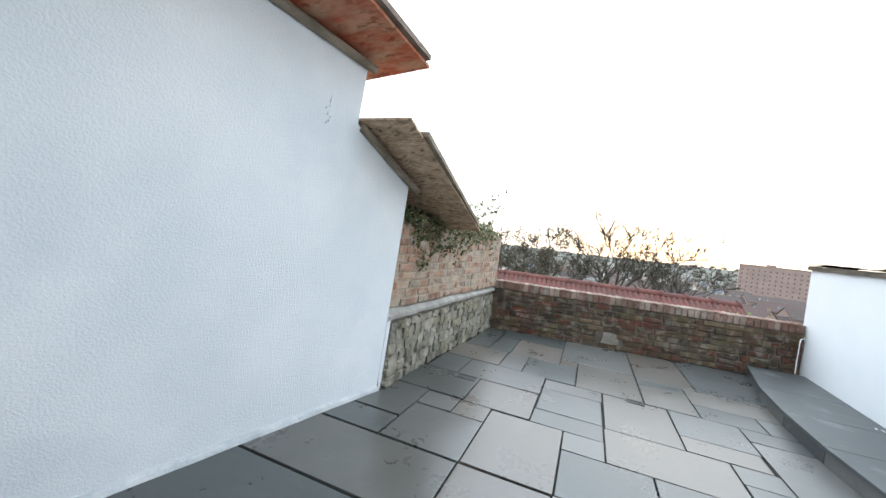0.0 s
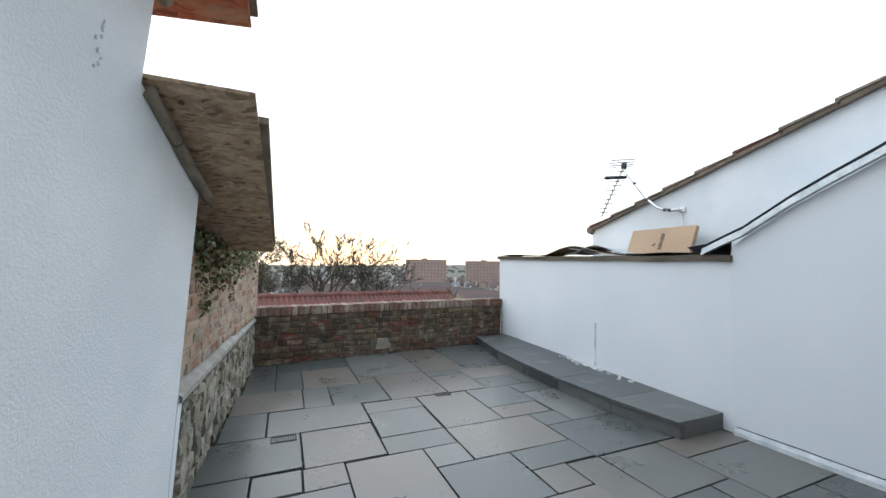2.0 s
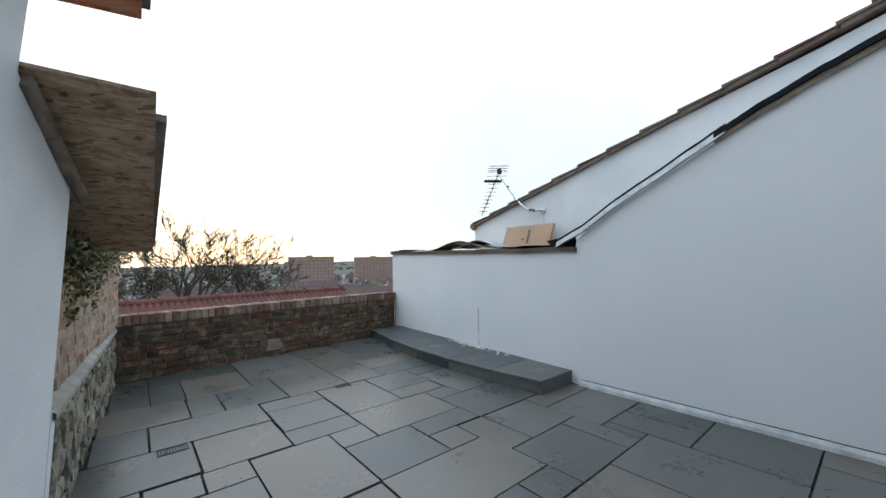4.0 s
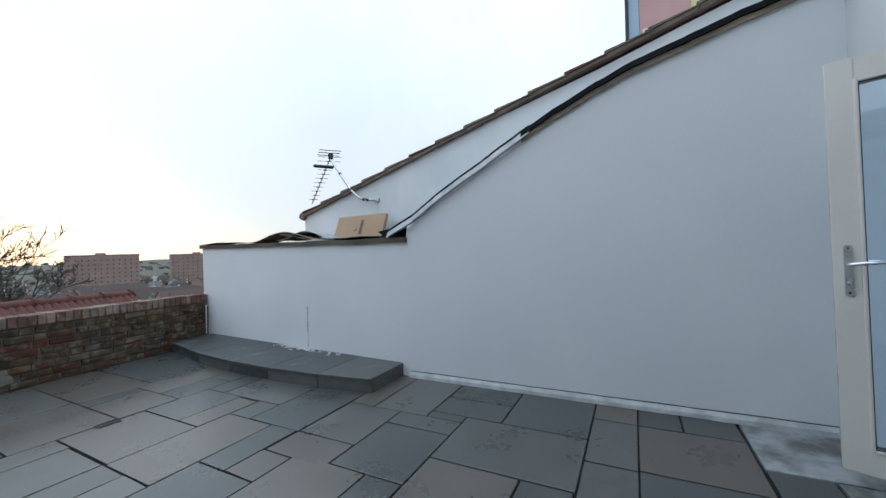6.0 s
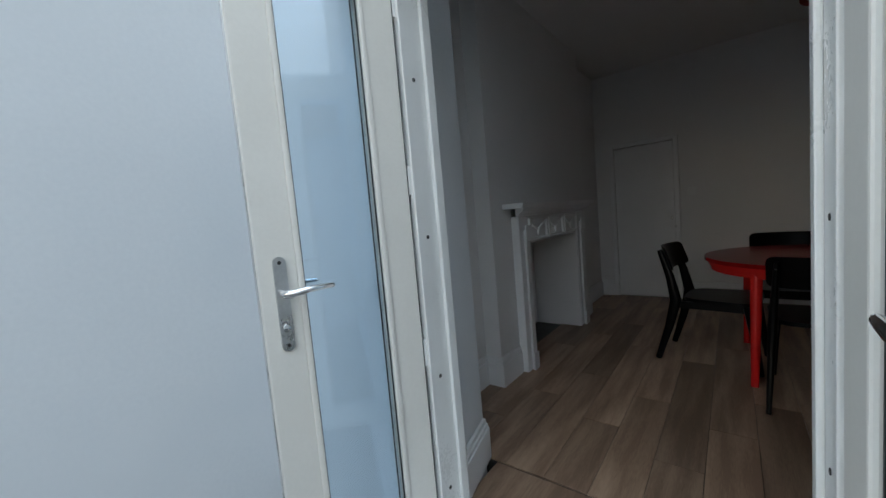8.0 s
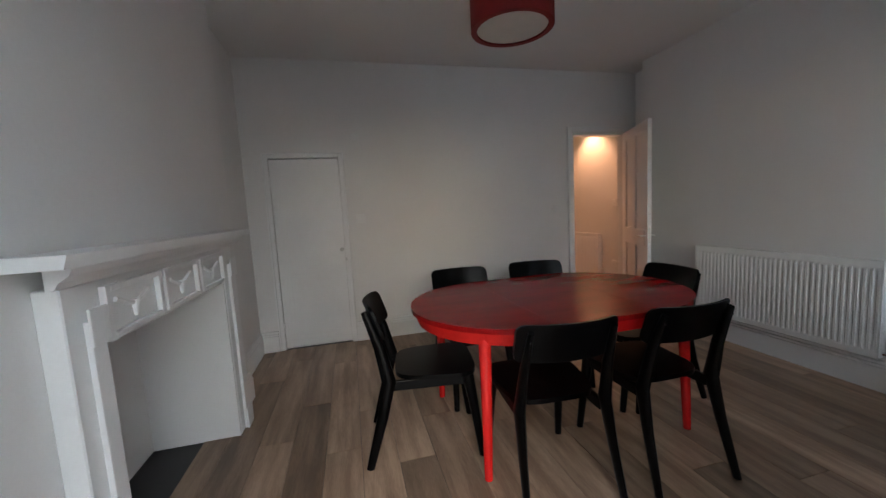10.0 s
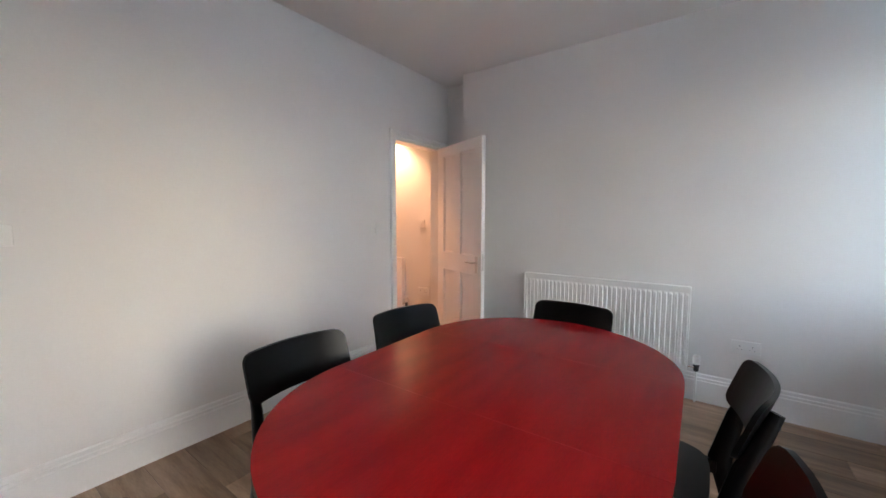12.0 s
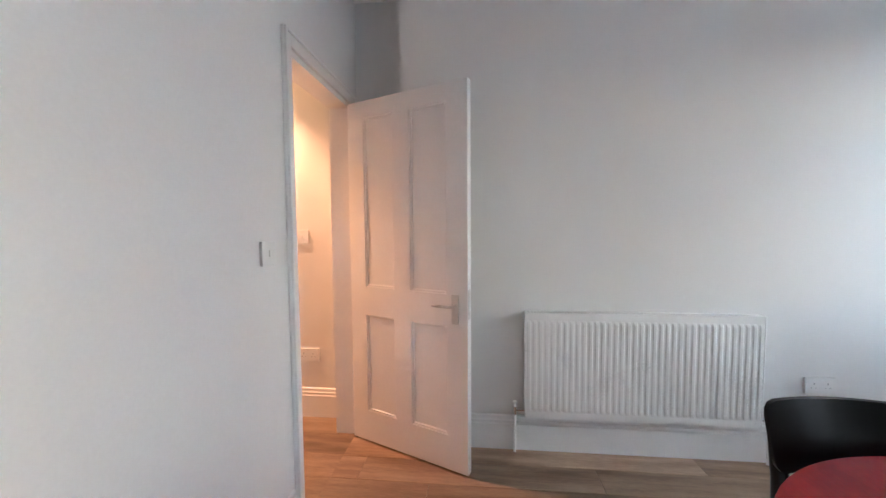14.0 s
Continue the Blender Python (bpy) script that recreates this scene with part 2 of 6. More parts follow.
ENAMEL = surface("white_enamel", (0.84, 0.84, 0.83), (0.88, 0.88, 0.87), 0.3, 3, 90, 0.0, 0.0)
SLATE = pieces("riven_sandstone", [(0.088, 0.086, 0.077), (0.112, 0.096, 0.08), (0.05, 0.058, 0.055), (0.096, 0.085, 0.071), (0.083, 0.085, 0.079), (0.115, 0.10, 0.083), (0.06, 0.065, 0.06), (0.10, 0.10, 0.092), (0.068, 0.073, 0.07)], 0.31, 20, 0.3, 0.008, 1.0, dark=0.8, coarse=2.4, rough_var=0.14)
weather(SLATE, (0.17, 0.168, 0.155), 0.54, 0.76, 3.2, 0.3, 3.0)
weather(SLATE, (0.06, 0.06, 0.055), 0.57, 0.78, 1.7, 0.22, 11.0)
weather(SLATE, (0.15, 0.12, 0.085), 0.60, 0.78, 2.4, 0.18, 23.0)
SLATE_DUSTY = pieces("cement_dusted_slab", [(0.12, 0.125, 0.12), (0.15, 0.152, 0.145)], 0.6, 22, 0.6, 0.009, 0.4, dark=0.7, coarse=3.0)
weather(SLATE_DUSTY, (0.48, 0.50, 0.51), 0.42, 0.64, 3.6, 0.7, 7.0)
STEP_SLATE = pieces("dusty_dark_slate", [(0.072, 0.078, 0.077), (0.105, 0.108, 0.102), (0.050, 0.056, 0.058), (0.12, 0.122, 0.115)], 0.45, 22, 0.45, 0.008, 0.5, dark=0.68, coarse=4.0)
weather(STEP_SLATE, (0.26, 0.27, 0.265), 0.56, 0.74, 2.6, 0.5, 31.0)
JOINT = surface("dark_joint_sand", (0.02, 0.02, 0.018), (0.045, 0.043, 0.04), 0.95, 9, 90, 0.4, stain=(0.13, 0.13, 0.12), stain_amount=0.8)
MORTAR = surface("old_lime_mortar", (0.15, 0.13, 0.105), (0.27, 0.24, 0.20), 0.95, 7, 70, 0.8, 0.01, stain=(0.09, 0.085, 0.06), stain_amount=0.7)
MORTAR_WARM = surface("sandy_mortar", (0.26, 0.20, 0.145), (0.40, 0.32, 0.24), 0.95, 7, 70, 0.8, 0.01, stain=(0.14, 0.11, 0.08), stain_amount=0.6)
MORTAR_GREY = surface("grey_cement", (0.24, 0.23, 0.21), (0.36, 0.34, 0.31), 0.95, 6, 60, 0.7, 0.01, stain=(0.14, 0.14, 0.11), stain_amount=0.5)
LIME = surface("white_lime_crust", (0.55, 0.56, 0.56), (0.76, 0.77, 0.77), 0.9, 9, 60, 0.6, 0.006)
RUNOFF = surface("grey_water_stain", (0.30, 0.31, 0.31), (0.58, 0.60, 0.61), 0.8, 14, 60, 0.3)
SKIM = surface("pale_cement_fillet", (0.38, 0.40, 0.41), (0.56, 0.57, 0.57), 0.9, 9, 60, 0.6, 0.008, stain=(0.2, 0.2, 0.19), stain_amount=0.5)
MORTAR_DARK = surface("sooty_lime_mortar", (0.055, 0.046, 0.035), (0.125, 0.105, 0.08), 0.95, 5, 60, 0.8, 0.01, stain=(0.21, 0.19, 0.155), stain_amount=0.7)
# brick tones lowered so the colour carries the parapet's backlit side
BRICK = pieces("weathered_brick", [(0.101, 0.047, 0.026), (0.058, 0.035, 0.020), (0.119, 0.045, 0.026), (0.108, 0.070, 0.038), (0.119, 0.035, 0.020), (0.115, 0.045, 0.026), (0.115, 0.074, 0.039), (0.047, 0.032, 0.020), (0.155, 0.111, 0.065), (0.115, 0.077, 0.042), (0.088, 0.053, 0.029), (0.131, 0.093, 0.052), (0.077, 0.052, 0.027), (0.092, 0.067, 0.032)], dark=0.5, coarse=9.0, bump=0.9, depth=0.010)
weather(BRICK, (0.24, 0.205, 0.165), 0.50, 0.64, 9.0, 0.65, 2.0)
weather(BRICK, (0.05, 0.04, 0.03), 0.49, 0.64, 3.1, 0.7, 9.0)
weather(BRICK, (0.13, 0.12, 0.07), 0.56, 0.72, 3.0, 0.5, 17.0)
# paler coping tones: the sky light on the wall top is in the colour
BRICK_TOP_LIT = pieces("worn_skylit_coping_brick", [(0.250, 0.175, 0.134), (0.175, 0.106, 0.079), (0.300, 0.225, 0.177), (0.188, 0.100, 0.073), (0.225, 0.181, 0.140)], dark=0.6, coarse=9.0, bump=0.8, depth=0.008)
weather(BRICK_TOP_LIT, (0.33, 0.28, 0.235), 0.50, 0.70, 6.0, 0.7, 5.0)
BRICK_PALE = pieces("pale_orange_brick", [(0.36, 0.19, 0.125), (0.44, 0.25, 0.165), (0.30, 0.15, 0.10), (0.47, 0.33, 0.23), (0.38, 0.22, 0.15), (0.30, 0.21, 0.16), (0.42, 0.34, 0.26), (0.34, 0.28, 0.22)], dark=0.6, coarse=8.0, bump=0.9, depth=0.010)
weather(BRICK_PALE, (0.40, 0.34, 0.27), 0.45, 0.62, 8.0, 0.85, 4.0)
weather(BRICK_PALE, (0.14, 0.12, 0.085), 0.55, 0.72, 2.6, 0.6, 13.0)
STONE = pieces("grey_rubble_stone", [(0.25, 0.23, 0.18), (0.32, 0.29, 0.23), (0.19, 0.18, 0.145), (0.36, 0.33, 0.27), (0.28, 0.25, 0.18)], 0.9, 30, 0.9, 0.015, dark=0.55, coarse=10.0)
weather(STONE, (0.36, 0.33, 0.27), 0.50, 0.68, 6.0, 0.7, 6.0)
weather(STONE, (0.12, 0.12, 0.06), 0.54, 0.70, 2.4, 0.6, 15.0)
OSB = surface("weathered_board", (0.36, 0.245, 0.155), (0.58, 0.42, 0.28), 0.9, 7, 30, 0.6, 0.006, stain=(0.12, 0.085, 0.055), stain_amount=0.6, stretch=(1, 2.2, 1), contrast=(0.3, 0.7))
flaked(OSB, 26, (1.0, 3.0, 1), 0.42, 1.12)
flaked(OSB, 22, (1.0, 3.2, 1), 0.5, 1.1, -0.7)
OSB_RED = surface("red_weathered_board", (0.44, 0.11, 0.05), (0.50, 0.29, 0.18), 0.85, 4, 22, 0.5, 0.006, stain=(0.42, 0.08, 0.035), stain_amount=0.7, stretch=(1, 2, 1))
flaked(OSB_RED, 18, (1.0, 2.4, 1), 0.5, 1.1)
FELT = surface("black_roof_felt", (0.006, 0.007, 0.009), (0.018, 0.02, 0.024), 0.85, 5, 70, 0.5, gloss=0.12)
LEAD_PALE = surface("whitened_lead", (0.34, 0.36, 0.37), (0.56, 0.57, 0.58), 0.6, 9, 45, 0.5, stain=(0.16, 0.17, 0.18), stain_amount=0.6)
LEAD = surface("weathered_lead", (0.32, 0.34, 0.36), (0.52, 0.54, 0.56), 0.55, 5, 40, 0.4, metal=0.2)
TIMBER_OLD = surface("old_grey_timber", (0.16, 0.13, 0.095), (0.30, 0.25, 0.19), 0.9, 6, 40, 0.6, stretch=(3, 0.6, 3))
TIMBER_DARK = surface("dark_damp_timber", (0.06, 0.05, 0.036), (0.15, 0.12, 0.085), 0.9, 6, 40, 0.6, stretch=(3, 0.6, 3))
CARD = surface("brown_cardboard", (0.36, 0.245, 0.155), (0.43, 0.30, 0.195), 0.85, 2, 80, 0.1, 0.001)
INK = surface("dark_print", (0.09, 0.06, 0.04), (0.12, 0.08, 0.05), 0.8, 4, 60, 0)
TERRACOTTA = surface("red_clay_tile", (0.080, 0.024, 0.018), (0.132, 0.044, 0.032), 0.8, 5, 50, 0.4, rand=0.2, stain=(0.072, 0.037, 0.027), stain_amount=0.6)
TILE_BROWN = surface("brown_verge_tile", (0.13, 0.10, 0.075), (0.23, 0.175, 0.135), 0.85, 6, 45, 0.5, rand=0.25)
STEEL = surface("brushed_steel", (0.55, 0.55, 0.54), (0.68, 0.68, 0.67), 0.3, 8, 120, 0.05, 0.001, metal=1)
CHROME = surface("chrome", (0.75, 0.75, 0.76), (0.85, 0.85, 0.86), 0.1, 8, 120, 0, metal=1, rough_var=0.03)
IRON = surface("dark_cast_iron", (0.035, 0.034, 0.033), (0.08, 0.075, 0.07), 0.6, 9, 80, 0.4, metal=0.6)
BLACK_WOOD = surface("black_stained_wood", (0.0010, 0.0010, 0.0012), (0.0025, 0.0025, 0.003), 0.31, 3, 30, 0.05, 0.002, stretch=(1, 1, 9), gloss=0.13, rough_var=0.05)
RED_TOP = surface("red_stained_table_top", (0.25, 0.005, 0.006), (0.33, 0.008, 0.008), 0.22, 2.5, 40, 0.03, 0.0006, stretch=(1, 5, 1), gloss=0.11, rough_var=0.03)
RED_PAINT = surface("red_gloss_paint", (0.60, 0.012, 0.012), (0.68, 0.02, 0.017), 0.22, 3, 60, 0.03, 0.001)
RED_SHADE = surface("red_fabric", (0.20, 0.012, 0.012), (0.27, 0.02, 0.018), 0.8, 5, 160, 0.3, 0.001)
SHADE_IN = surface("cream_shade_lining", (0.66, 0.62, 0.57), (0.72, 0.69, 0.64), 0.7, 5, 100, 0.05)
PLANK = surface("oak_laminate", (0.24, 0.150, 0.096), (0.43, 0.292, 0.194), 0.40, 2.4, 34, 0.1, 0.001, rand=0.34, stretch=(7, 0.7, 1), stain=(0.10, 0.055, 0.034), stain_amount=0.5, rough_var=0.06)
SOCKET_WHITE = surface("white_moulded_plastic", (0.74, 0.74, 0.73), (0.79, 0.79, 0.78), 0.3, 6, 90, 0, rough_var=0.04)
DARK = surface("black_plastic", (0.012, 0.012, 0.013), (0.02, 0.02, 0.02), 0.4, 6, 60, 0)
BARK = surface("grey_bark", (0.04, 0.034, 0.025), (0.085, 0.072, 0.052), 0.95, 3, 30, 0.6)
LEAF = pieces("ivy_leaf", [(0.08, 0.105, 0.04), (0.13, 0.15, 0.06), (0.20, 0.20, 0.09), (0.09, 0.115, 0.06), (0.27, 0.24, 0.12), (0.16, 0.13, 0.07)], 0.5, 60, 0.1, 0.001, 0.4, island=True)
LEAF_DRY = pieces("dry_leaf", [(0.09, 0.075, 0.045), (0.12, 0.10, 0.06), (0.065, 0.055, 0.035)], 0.7, 60, 0.1, 0.001, 0.3, island=True)
LEAF_BRIGHT = pieces("bright_shrub_leaf", [(0.22, 0.25, 0.04), (0.30, 0.30, 0.05), (0.16, 0.20, 0.05)], 0.6, 60, 0.1, 0.001, 0.3, island=True)
GLASS = clear_glass("window_glass")

# ---- setting: terrace ----
ROOM_FLOOR, CEIL = 0.15, 2.79
EAST, FRONT_OUT, FRONT_IN = 2.55, -1.05, -1.62
FAR, WEST_IN, EAST_IN = -5.12, -1.70, 2.22
PAR_A, PAR_B = Vector((-1.16, 5.70, 0)), Vector((2.83, 6.17, 0))

bm = bmesh.new()
prism(bm, [(-2.3, FRONT_OUT), (2.6, FRONT_OUT), (2.9, 6.3), (-1.5, 5.8)], -0.22, -0.028)
terrace = structure("floor_terrace", bm, JOINT, "dark jointing bed under grey stone paving")

# roughcast side wall: high part by the house, lower part with a sloping top
def west_x(y, z=0.0):
    return -1.312 + (y - 2.7) * 0.222 + 0.047 * z + 0.047 * z * max(0, 2.7 - y)


bm = bmesh.new()
lo, mid, end = FRONT_OUT, 2.05, 2.70
bays = [(lo + 0.31 * i, lo + 0.31 * (i + 1), 2.36, 2.36, 0) for i in range(10)]
for y0, y1, z0, z1, out in bays + [(mid, end, 1.96, 1.70, 0), (end, 2.74, 0.63, 0.605, 0.003)]:
    low = [(west_x(y0) + out, y0), (west_x(y1) + out, y1), (west_x(y1) - 0.4, y1), (west_x(y0) - 0.4, y0)]
    high = [(west_x(y0, z0) + out, y0), (west_x(y1, z1) + out, y1), (west_x(y1) - 0.4, y1), (west_x(y0) - 0.4, y0)]
    base, top = [bm.verts.new((x, y, 0)) for x, y in low], [bm.verts.new((x, y, z)) for (x, y), z in zip(high, (z0, z1, z1, z0))]
    bm.faces.new(base), bm.faces.new(top[::-1])
    for i in range(4):
        if out or y0 == mid or i in (0, 2) or (i == 3 and y0 == lo) or (i == 1 and y1 > mid - 0.01):
            bm.faces.new((base[i], base[(i + 1) % 4], top[(i + 1) % 4], top[i]))
bmesh.ops.remove_doubles(bm, verts=bm.verts, dist=0.0005)
structure("wall_west", bm, RENDER_WHITE, "white painted roughcast wall", True)
bm = bmesh.new()
for k in range(8):
    y, z = 1.80 + random.gauss(0, 0.012), 2.04 - 0.022 * k + random.gauss(0, 0.006)
    r = random.uniform(0.004, 0.009) * (1.3 if k < 3 else 0.7)
    pts = [(y + r * math.cos(a) * random.uniform(0.5, 1), z + 1.9 * r * math.sin(a) * random.uniform(0.5, 1)) for a in (j * math.pi / 4 for j in range(8))]
    prism(bm, pts, west_x(y, z) - 0.004, west_x(y, z) + 0.004 + 0.0002 * k, axis=0)
structure("trim_west_chips", bm, RENDER_WHITE, "small flaked marks in the roughcast")
bm = bmesh.new()
sweep(bm, [(0, 0), (0.034, 0), (0.022, 0.02), (0, 0.036)], [(west_x(lo + 0.03 + 0.2 * i), lo + 0.03 + 0.2 * i, 0) for i in range(19)] + [(west_x(end), end, 0)])
for v in bm.verts:
    v.co.x += 0.012 * noise.noise(v.co * 9)
structure("trim_west_fillet", bm, SKIM, "rough pale cement fillet at the wall foot")

# smooth white wall with a rising top, then the low wall that bends outwards
rise = [(2.26, 1.40), (2.24, 1.49), (2.15, 1.565), (1.82, 1.775), (1.40, 1.995), (1.01, 2.205), (0.73, 2.345), (0.40, 2.485), (0.13, 2.585), (-0.19, 2.665), (-0.45, 2.735), (-0.81, 2.815), (FRONT_OUT, 2.865)]
bm = bmesh.new()
prism(bm, [(FRONT_OUT, 0), (2.26, 0)] + rise, EAST, EAST + 0.16, axis=0)
structure("wall_east", bm, RENDER_SMOOTH, "smooth white rendered wall with a rising top")
bm = bmesh.new()
for y0, y1 in ((2.26, 6.26),):
    a, b = [(EAST + 0.0006, 2.250), (EAST + 0.30, 6.30), (EAST + 0.52, 6.30), (EAST + 0.159, 2.250)], (1.385, 1.475, 1.475, 1.385)
    base, top = [bm.verts.new((x, y, 0)) for x, y in a], [bm.verts.new((x, y, z)) for (x, y), z in zip(a, b)]
    bm.faces.new(base), bm.faces.new(top[::-1])
    for i in range(4):
        bm.faces.new((base[i], base[(i + 1) % 4], top[(i + 1) % 4], top[i]))
structure("wall_east_low", bm, RENDER_SMOOTH, "low smooth white rendered wall")
bm = bmesh.new()
sweep(bm, [(0, 0), (0.035, 0), (0.03, 0.03), (0.012, 0.052), (0, 0.055)], [(EAST, 2.25 - 0.2 * i, 0) for i in range(17)])
for v in bm.verts:
    if v.co.x < EAST - 0.006:
        v.co.x += 0.010 * noise.noise(v.co * 4)
structure("trim_east_fillet", bm, SKIM, "rough pale cement fillet at the wall foot")

# dark strip in place of the shadow cast by the render's lower edge
bm = bmesh.new()
sweep(bm, [(0, 0), (0.004, 0), (0.004, 0.004), (0, 0.005)], [(EAST, 2.24 - 0.2 * i, 0.0552 + 0.0016 * (i % 3)) for i in range(17)])
structure("trim_east_gap", bm, JOINT, "thin dark strip for the shadow line above the cement fillet")

# house front with the French door opening and a window
WIN = (-1.50, -0.52, 1.08, 2.46)
bm = bmesh.new()
prism(bm, [(1.75, FRONT_OUT), (EAST + 0.16, FRONT_OUT), (EAST + 0.16, FRONT_IN), (1.83, FRONT_IN), (1.75, -1.27)], 0, 4.6)
prism(bm, [(0.71, FRONT_OUT), (0.71, -1.27), (0.63, FRONT_IN), (WIN[1], FRONT_IN), (WIN[1], FRONT_OUT)], 0, 4.6)
box(bm, (WIN[0], FRONT_IN, 0), (WIN[1], FRONT_OUT, WIN[2]))
box(bm, (WIN[0], FRONT_IN, WIN[3]), (WIN[1], FRONT_OUT, 4.6))
box(bm, (-2.3, FRONT_IN, 0), (WIN[0], FRONT_OUT, 4.6))
box(bm, (0.71, FRONT_IN, 2.52), (1.75, FRONT_OUT, 4.6))
structure("wall_front", bm, RENDER_SMOOTH, "white rendered house front around the French doors")

# ---- setting: room ----
bm = bmesh.new()
box(bm, (WEST_IN - 0.3, FAR - 0.12, -0.1), (EAST_IN + 0.5, FRONT_IN, ROOM_FLOOR - 0.009))
box(bm, (-2.19, -7.6, -0.1), (-0.61, FAR - 0.121, ROOM_FLOOR - 0.009))
box(bm, (0.71, FRONT_IN, -0.05), (1.75, -1.27, ROOM_FLOOR - 0.009))
room_floor = structure("floor_room", bm, DARK, "dark underlay below oak plank flooring")

bm = bmesh.new()
box(bm, (WEST_IN - 0.6, FAR - 0.12, CEIL), (EAST_IN + 0.7, FRONT_IN, CEIL + 0.1))
structure("ceiling", bm, CEILING, "plain white painted ceiling")
bm = bmesh.new()
box(bm, (-2.1, -7.7, 2.52), (-0.6, FAR - 0.12, 2.60))
structure("ceiling_hall", bm, CEILING, "plain white hall ceiling")

bm = bmesh.new()
box(bm, (-2.2, -4.80, 0), (WEST_IN, FRONT_IN, CEIL))
box(bm, (-2.2, FAR, 0), (-1.90, -4.80, CEIL))
structure("wall_room_west", bm, PLASTER, "white painted plaster wall")
bm = bmesh.new()
D0, D1, C0, C1 = -1.78, -1.07, 1.40, 2.01
box(bm, (-2.2, FAR - 0.12, 0), (D0, FAR, CEIL))
box(bm, (D1, FAR - 0.12, 0), (C0, FAR, CEIL))
box(bm, (C1, FAR - 0.12, 0), (EAST_IN + 0.3, FAR, CEIL))
box(bm, (D0, FAR - 0.12, 2.145), (D1, FAR, CEIL))
box(bm, (C0, FAR - 0.12, 1.925), (C1, FAR, CEIL))
box(bm, (C0, FAR - 0.12, 0), (C1, FAR - 0.06, 1.925))
structure("wall_room_far", bm, PLASTER, "white painted plaster wall with two doorways")
BREAST, B0, B1 = 2.105, -2.30, -4.20
F0, F1, FTOP = -2.70, -3.745, 1.065
bm = bmesh.new()
box(bm, (EAST_IN, FAR, 0), (EAST_IN + 0.6, B1, CEIL))
box(bm, (EAST_IN, B0, 0), (EAST_IN + 0.6, FRONT_IN, CEIL))
box(bm, (BREAST, F0, 0), (EAST_IN + 0.6, B0, CEIL))
box(bm, (BREAST, B1, 0), (EAST_IN + 0.6, F1, CEIL))
box(bm, (BREAST, F1, FTOP), (EAST_IN + 0.6, F0, CEIL))
box(bm, (EAST_IN + 0.28, F1, 0), (EAST_IN + 0.6, F0, FTOP))
structure("wall_room_east", bm, PLASTER, "white painted plaster wall with a chimney breast")
for nm, lo_, hi_ in (("wall_hall_west", (-2.2, -7.7, 0), (-1.95, FAR - 0.12, 2.6)), ("wall_hall_east", (-0.75, -7.7, 0), (-0.6, FAR - 0.12, 2.6)), ("wall_hall_end", (-1.95, -7.7, 0), (-0.75, -7.55, 2.6))):
    bm = bmesh.new()
    box(bm, lo_, hi_)
    structure(nm, bm, PLASTER, "white painted hall wall")

SKIRT = [(0, 0), (0.022, 0), (0.022, 0.145), (0.017, 0.15), (0.017, 0.165), (0.011, 0.17), (0.009, 0.188), (0, 0.195)]


def skirting(path):
    bm = bmesh.new()
    sweep(bm, SKIRT, [(x, y, ROOM_FLOOR) for x, y in path])
    return structure("baseboard", bm, GLOSS_WHITE, "white painted moulded skirting board")


skirting([(-1.90, FAR), (-1.90, -4.80), (WEST_IN, -4.80), (WEST_IN, FRONT_IN)])
skirting([(C0 - 0.055, FAR), (D1 + 0.065, FAR)])
skirting([(EAST_IN, B1), (EAST_IN, FAR), (C1 + 0.055, FAR)])
skirting([(BREAST, -3.92), (BREAST, B1), (EAST_IN, B1), (EAST_IN, FAR + 0.03)][:3])
skirting([(EAST_IN, FRONT_IN), (EAST_IN, B0), (BREAST, B0), (BREAST, -2.558)])
skirting([(1.75, -1.29), (1.83, FRONT_IN), (EAST_IN, FRONT_IN)][:2] + [(EAST_IN, FRONT_IN)])
skirting([(WEST_IN, FRONT_IN), (0.63, FRONT_IN), (0.71, -1.29)])
skirting([(-1.95, -7.55), (-1.95, FAR - 0.12)])

# ---- French doors ----
def lever(parent, y_sign, mat=CHROME, plate=STEEL):
    """A lever handle on a long plate, lying in the leaf's local xz plane; y_sign is the side."""
    bm = bmesh.new()
    ends = [(0.016 * math.cos(a), 0.108 + 0.016 * math.sin(a)) for a in (math.pi * k / 10 for k in range(11))]
    prism(bm, ends + [(-x, -z) for x, z in ends], 0, 0.008, axis=1)
    soften(bm, 0.002, 2, 60)
    h = part("door_handle", bm, plate, parent, "brushed steel lever handle on a long plate", True)
    bm = bmesh.new()
    tube(bm, [(0, 0.005, 0.03), (0, 0.045, 0.03), (0.012, 0.056, 0.031), (0.06, 0.060, 0.037), (0.118, 0.052, 0.036)], [0.010, 0.010, 0.0105, 0.0095, 0.0075], 10)
    part("lever", bm, mat, h, "curved chrome lever", True)
    bm = bmesh.new()
    lathe(bm, [(0.0, 0.014), (0.009, 0.013), (0.011, 0.008), (0.011, 0.004)], 14)
    bmesh.ops.rotate(bm, matrix=Matrix.Rotation(radians(-90), 3, "X"), verts=bm.verts)
    bmesh.ops.translate(bm, vec=(0, 0, -0.062), verts=bm.verts)
    part("lock_cylinder", bm, CHROME, h, "", True)
    for z in (0.108, -0.108):
        bm = bmesh.new()
        lathe(bm, [(0.0, 0.011), (0.004, 0.0105), (0.005, 0.008)], 10)
        bmesh.ops.rotate(bm, matrix=Matrix.Rotation(radians(-90), 3, "X"), verts=bm.verts)
        bmesh.ops.translate(bm, vec=(0, 0, z), verts=bm.verts)
        part("screw", bm, IRON, h)
    return h


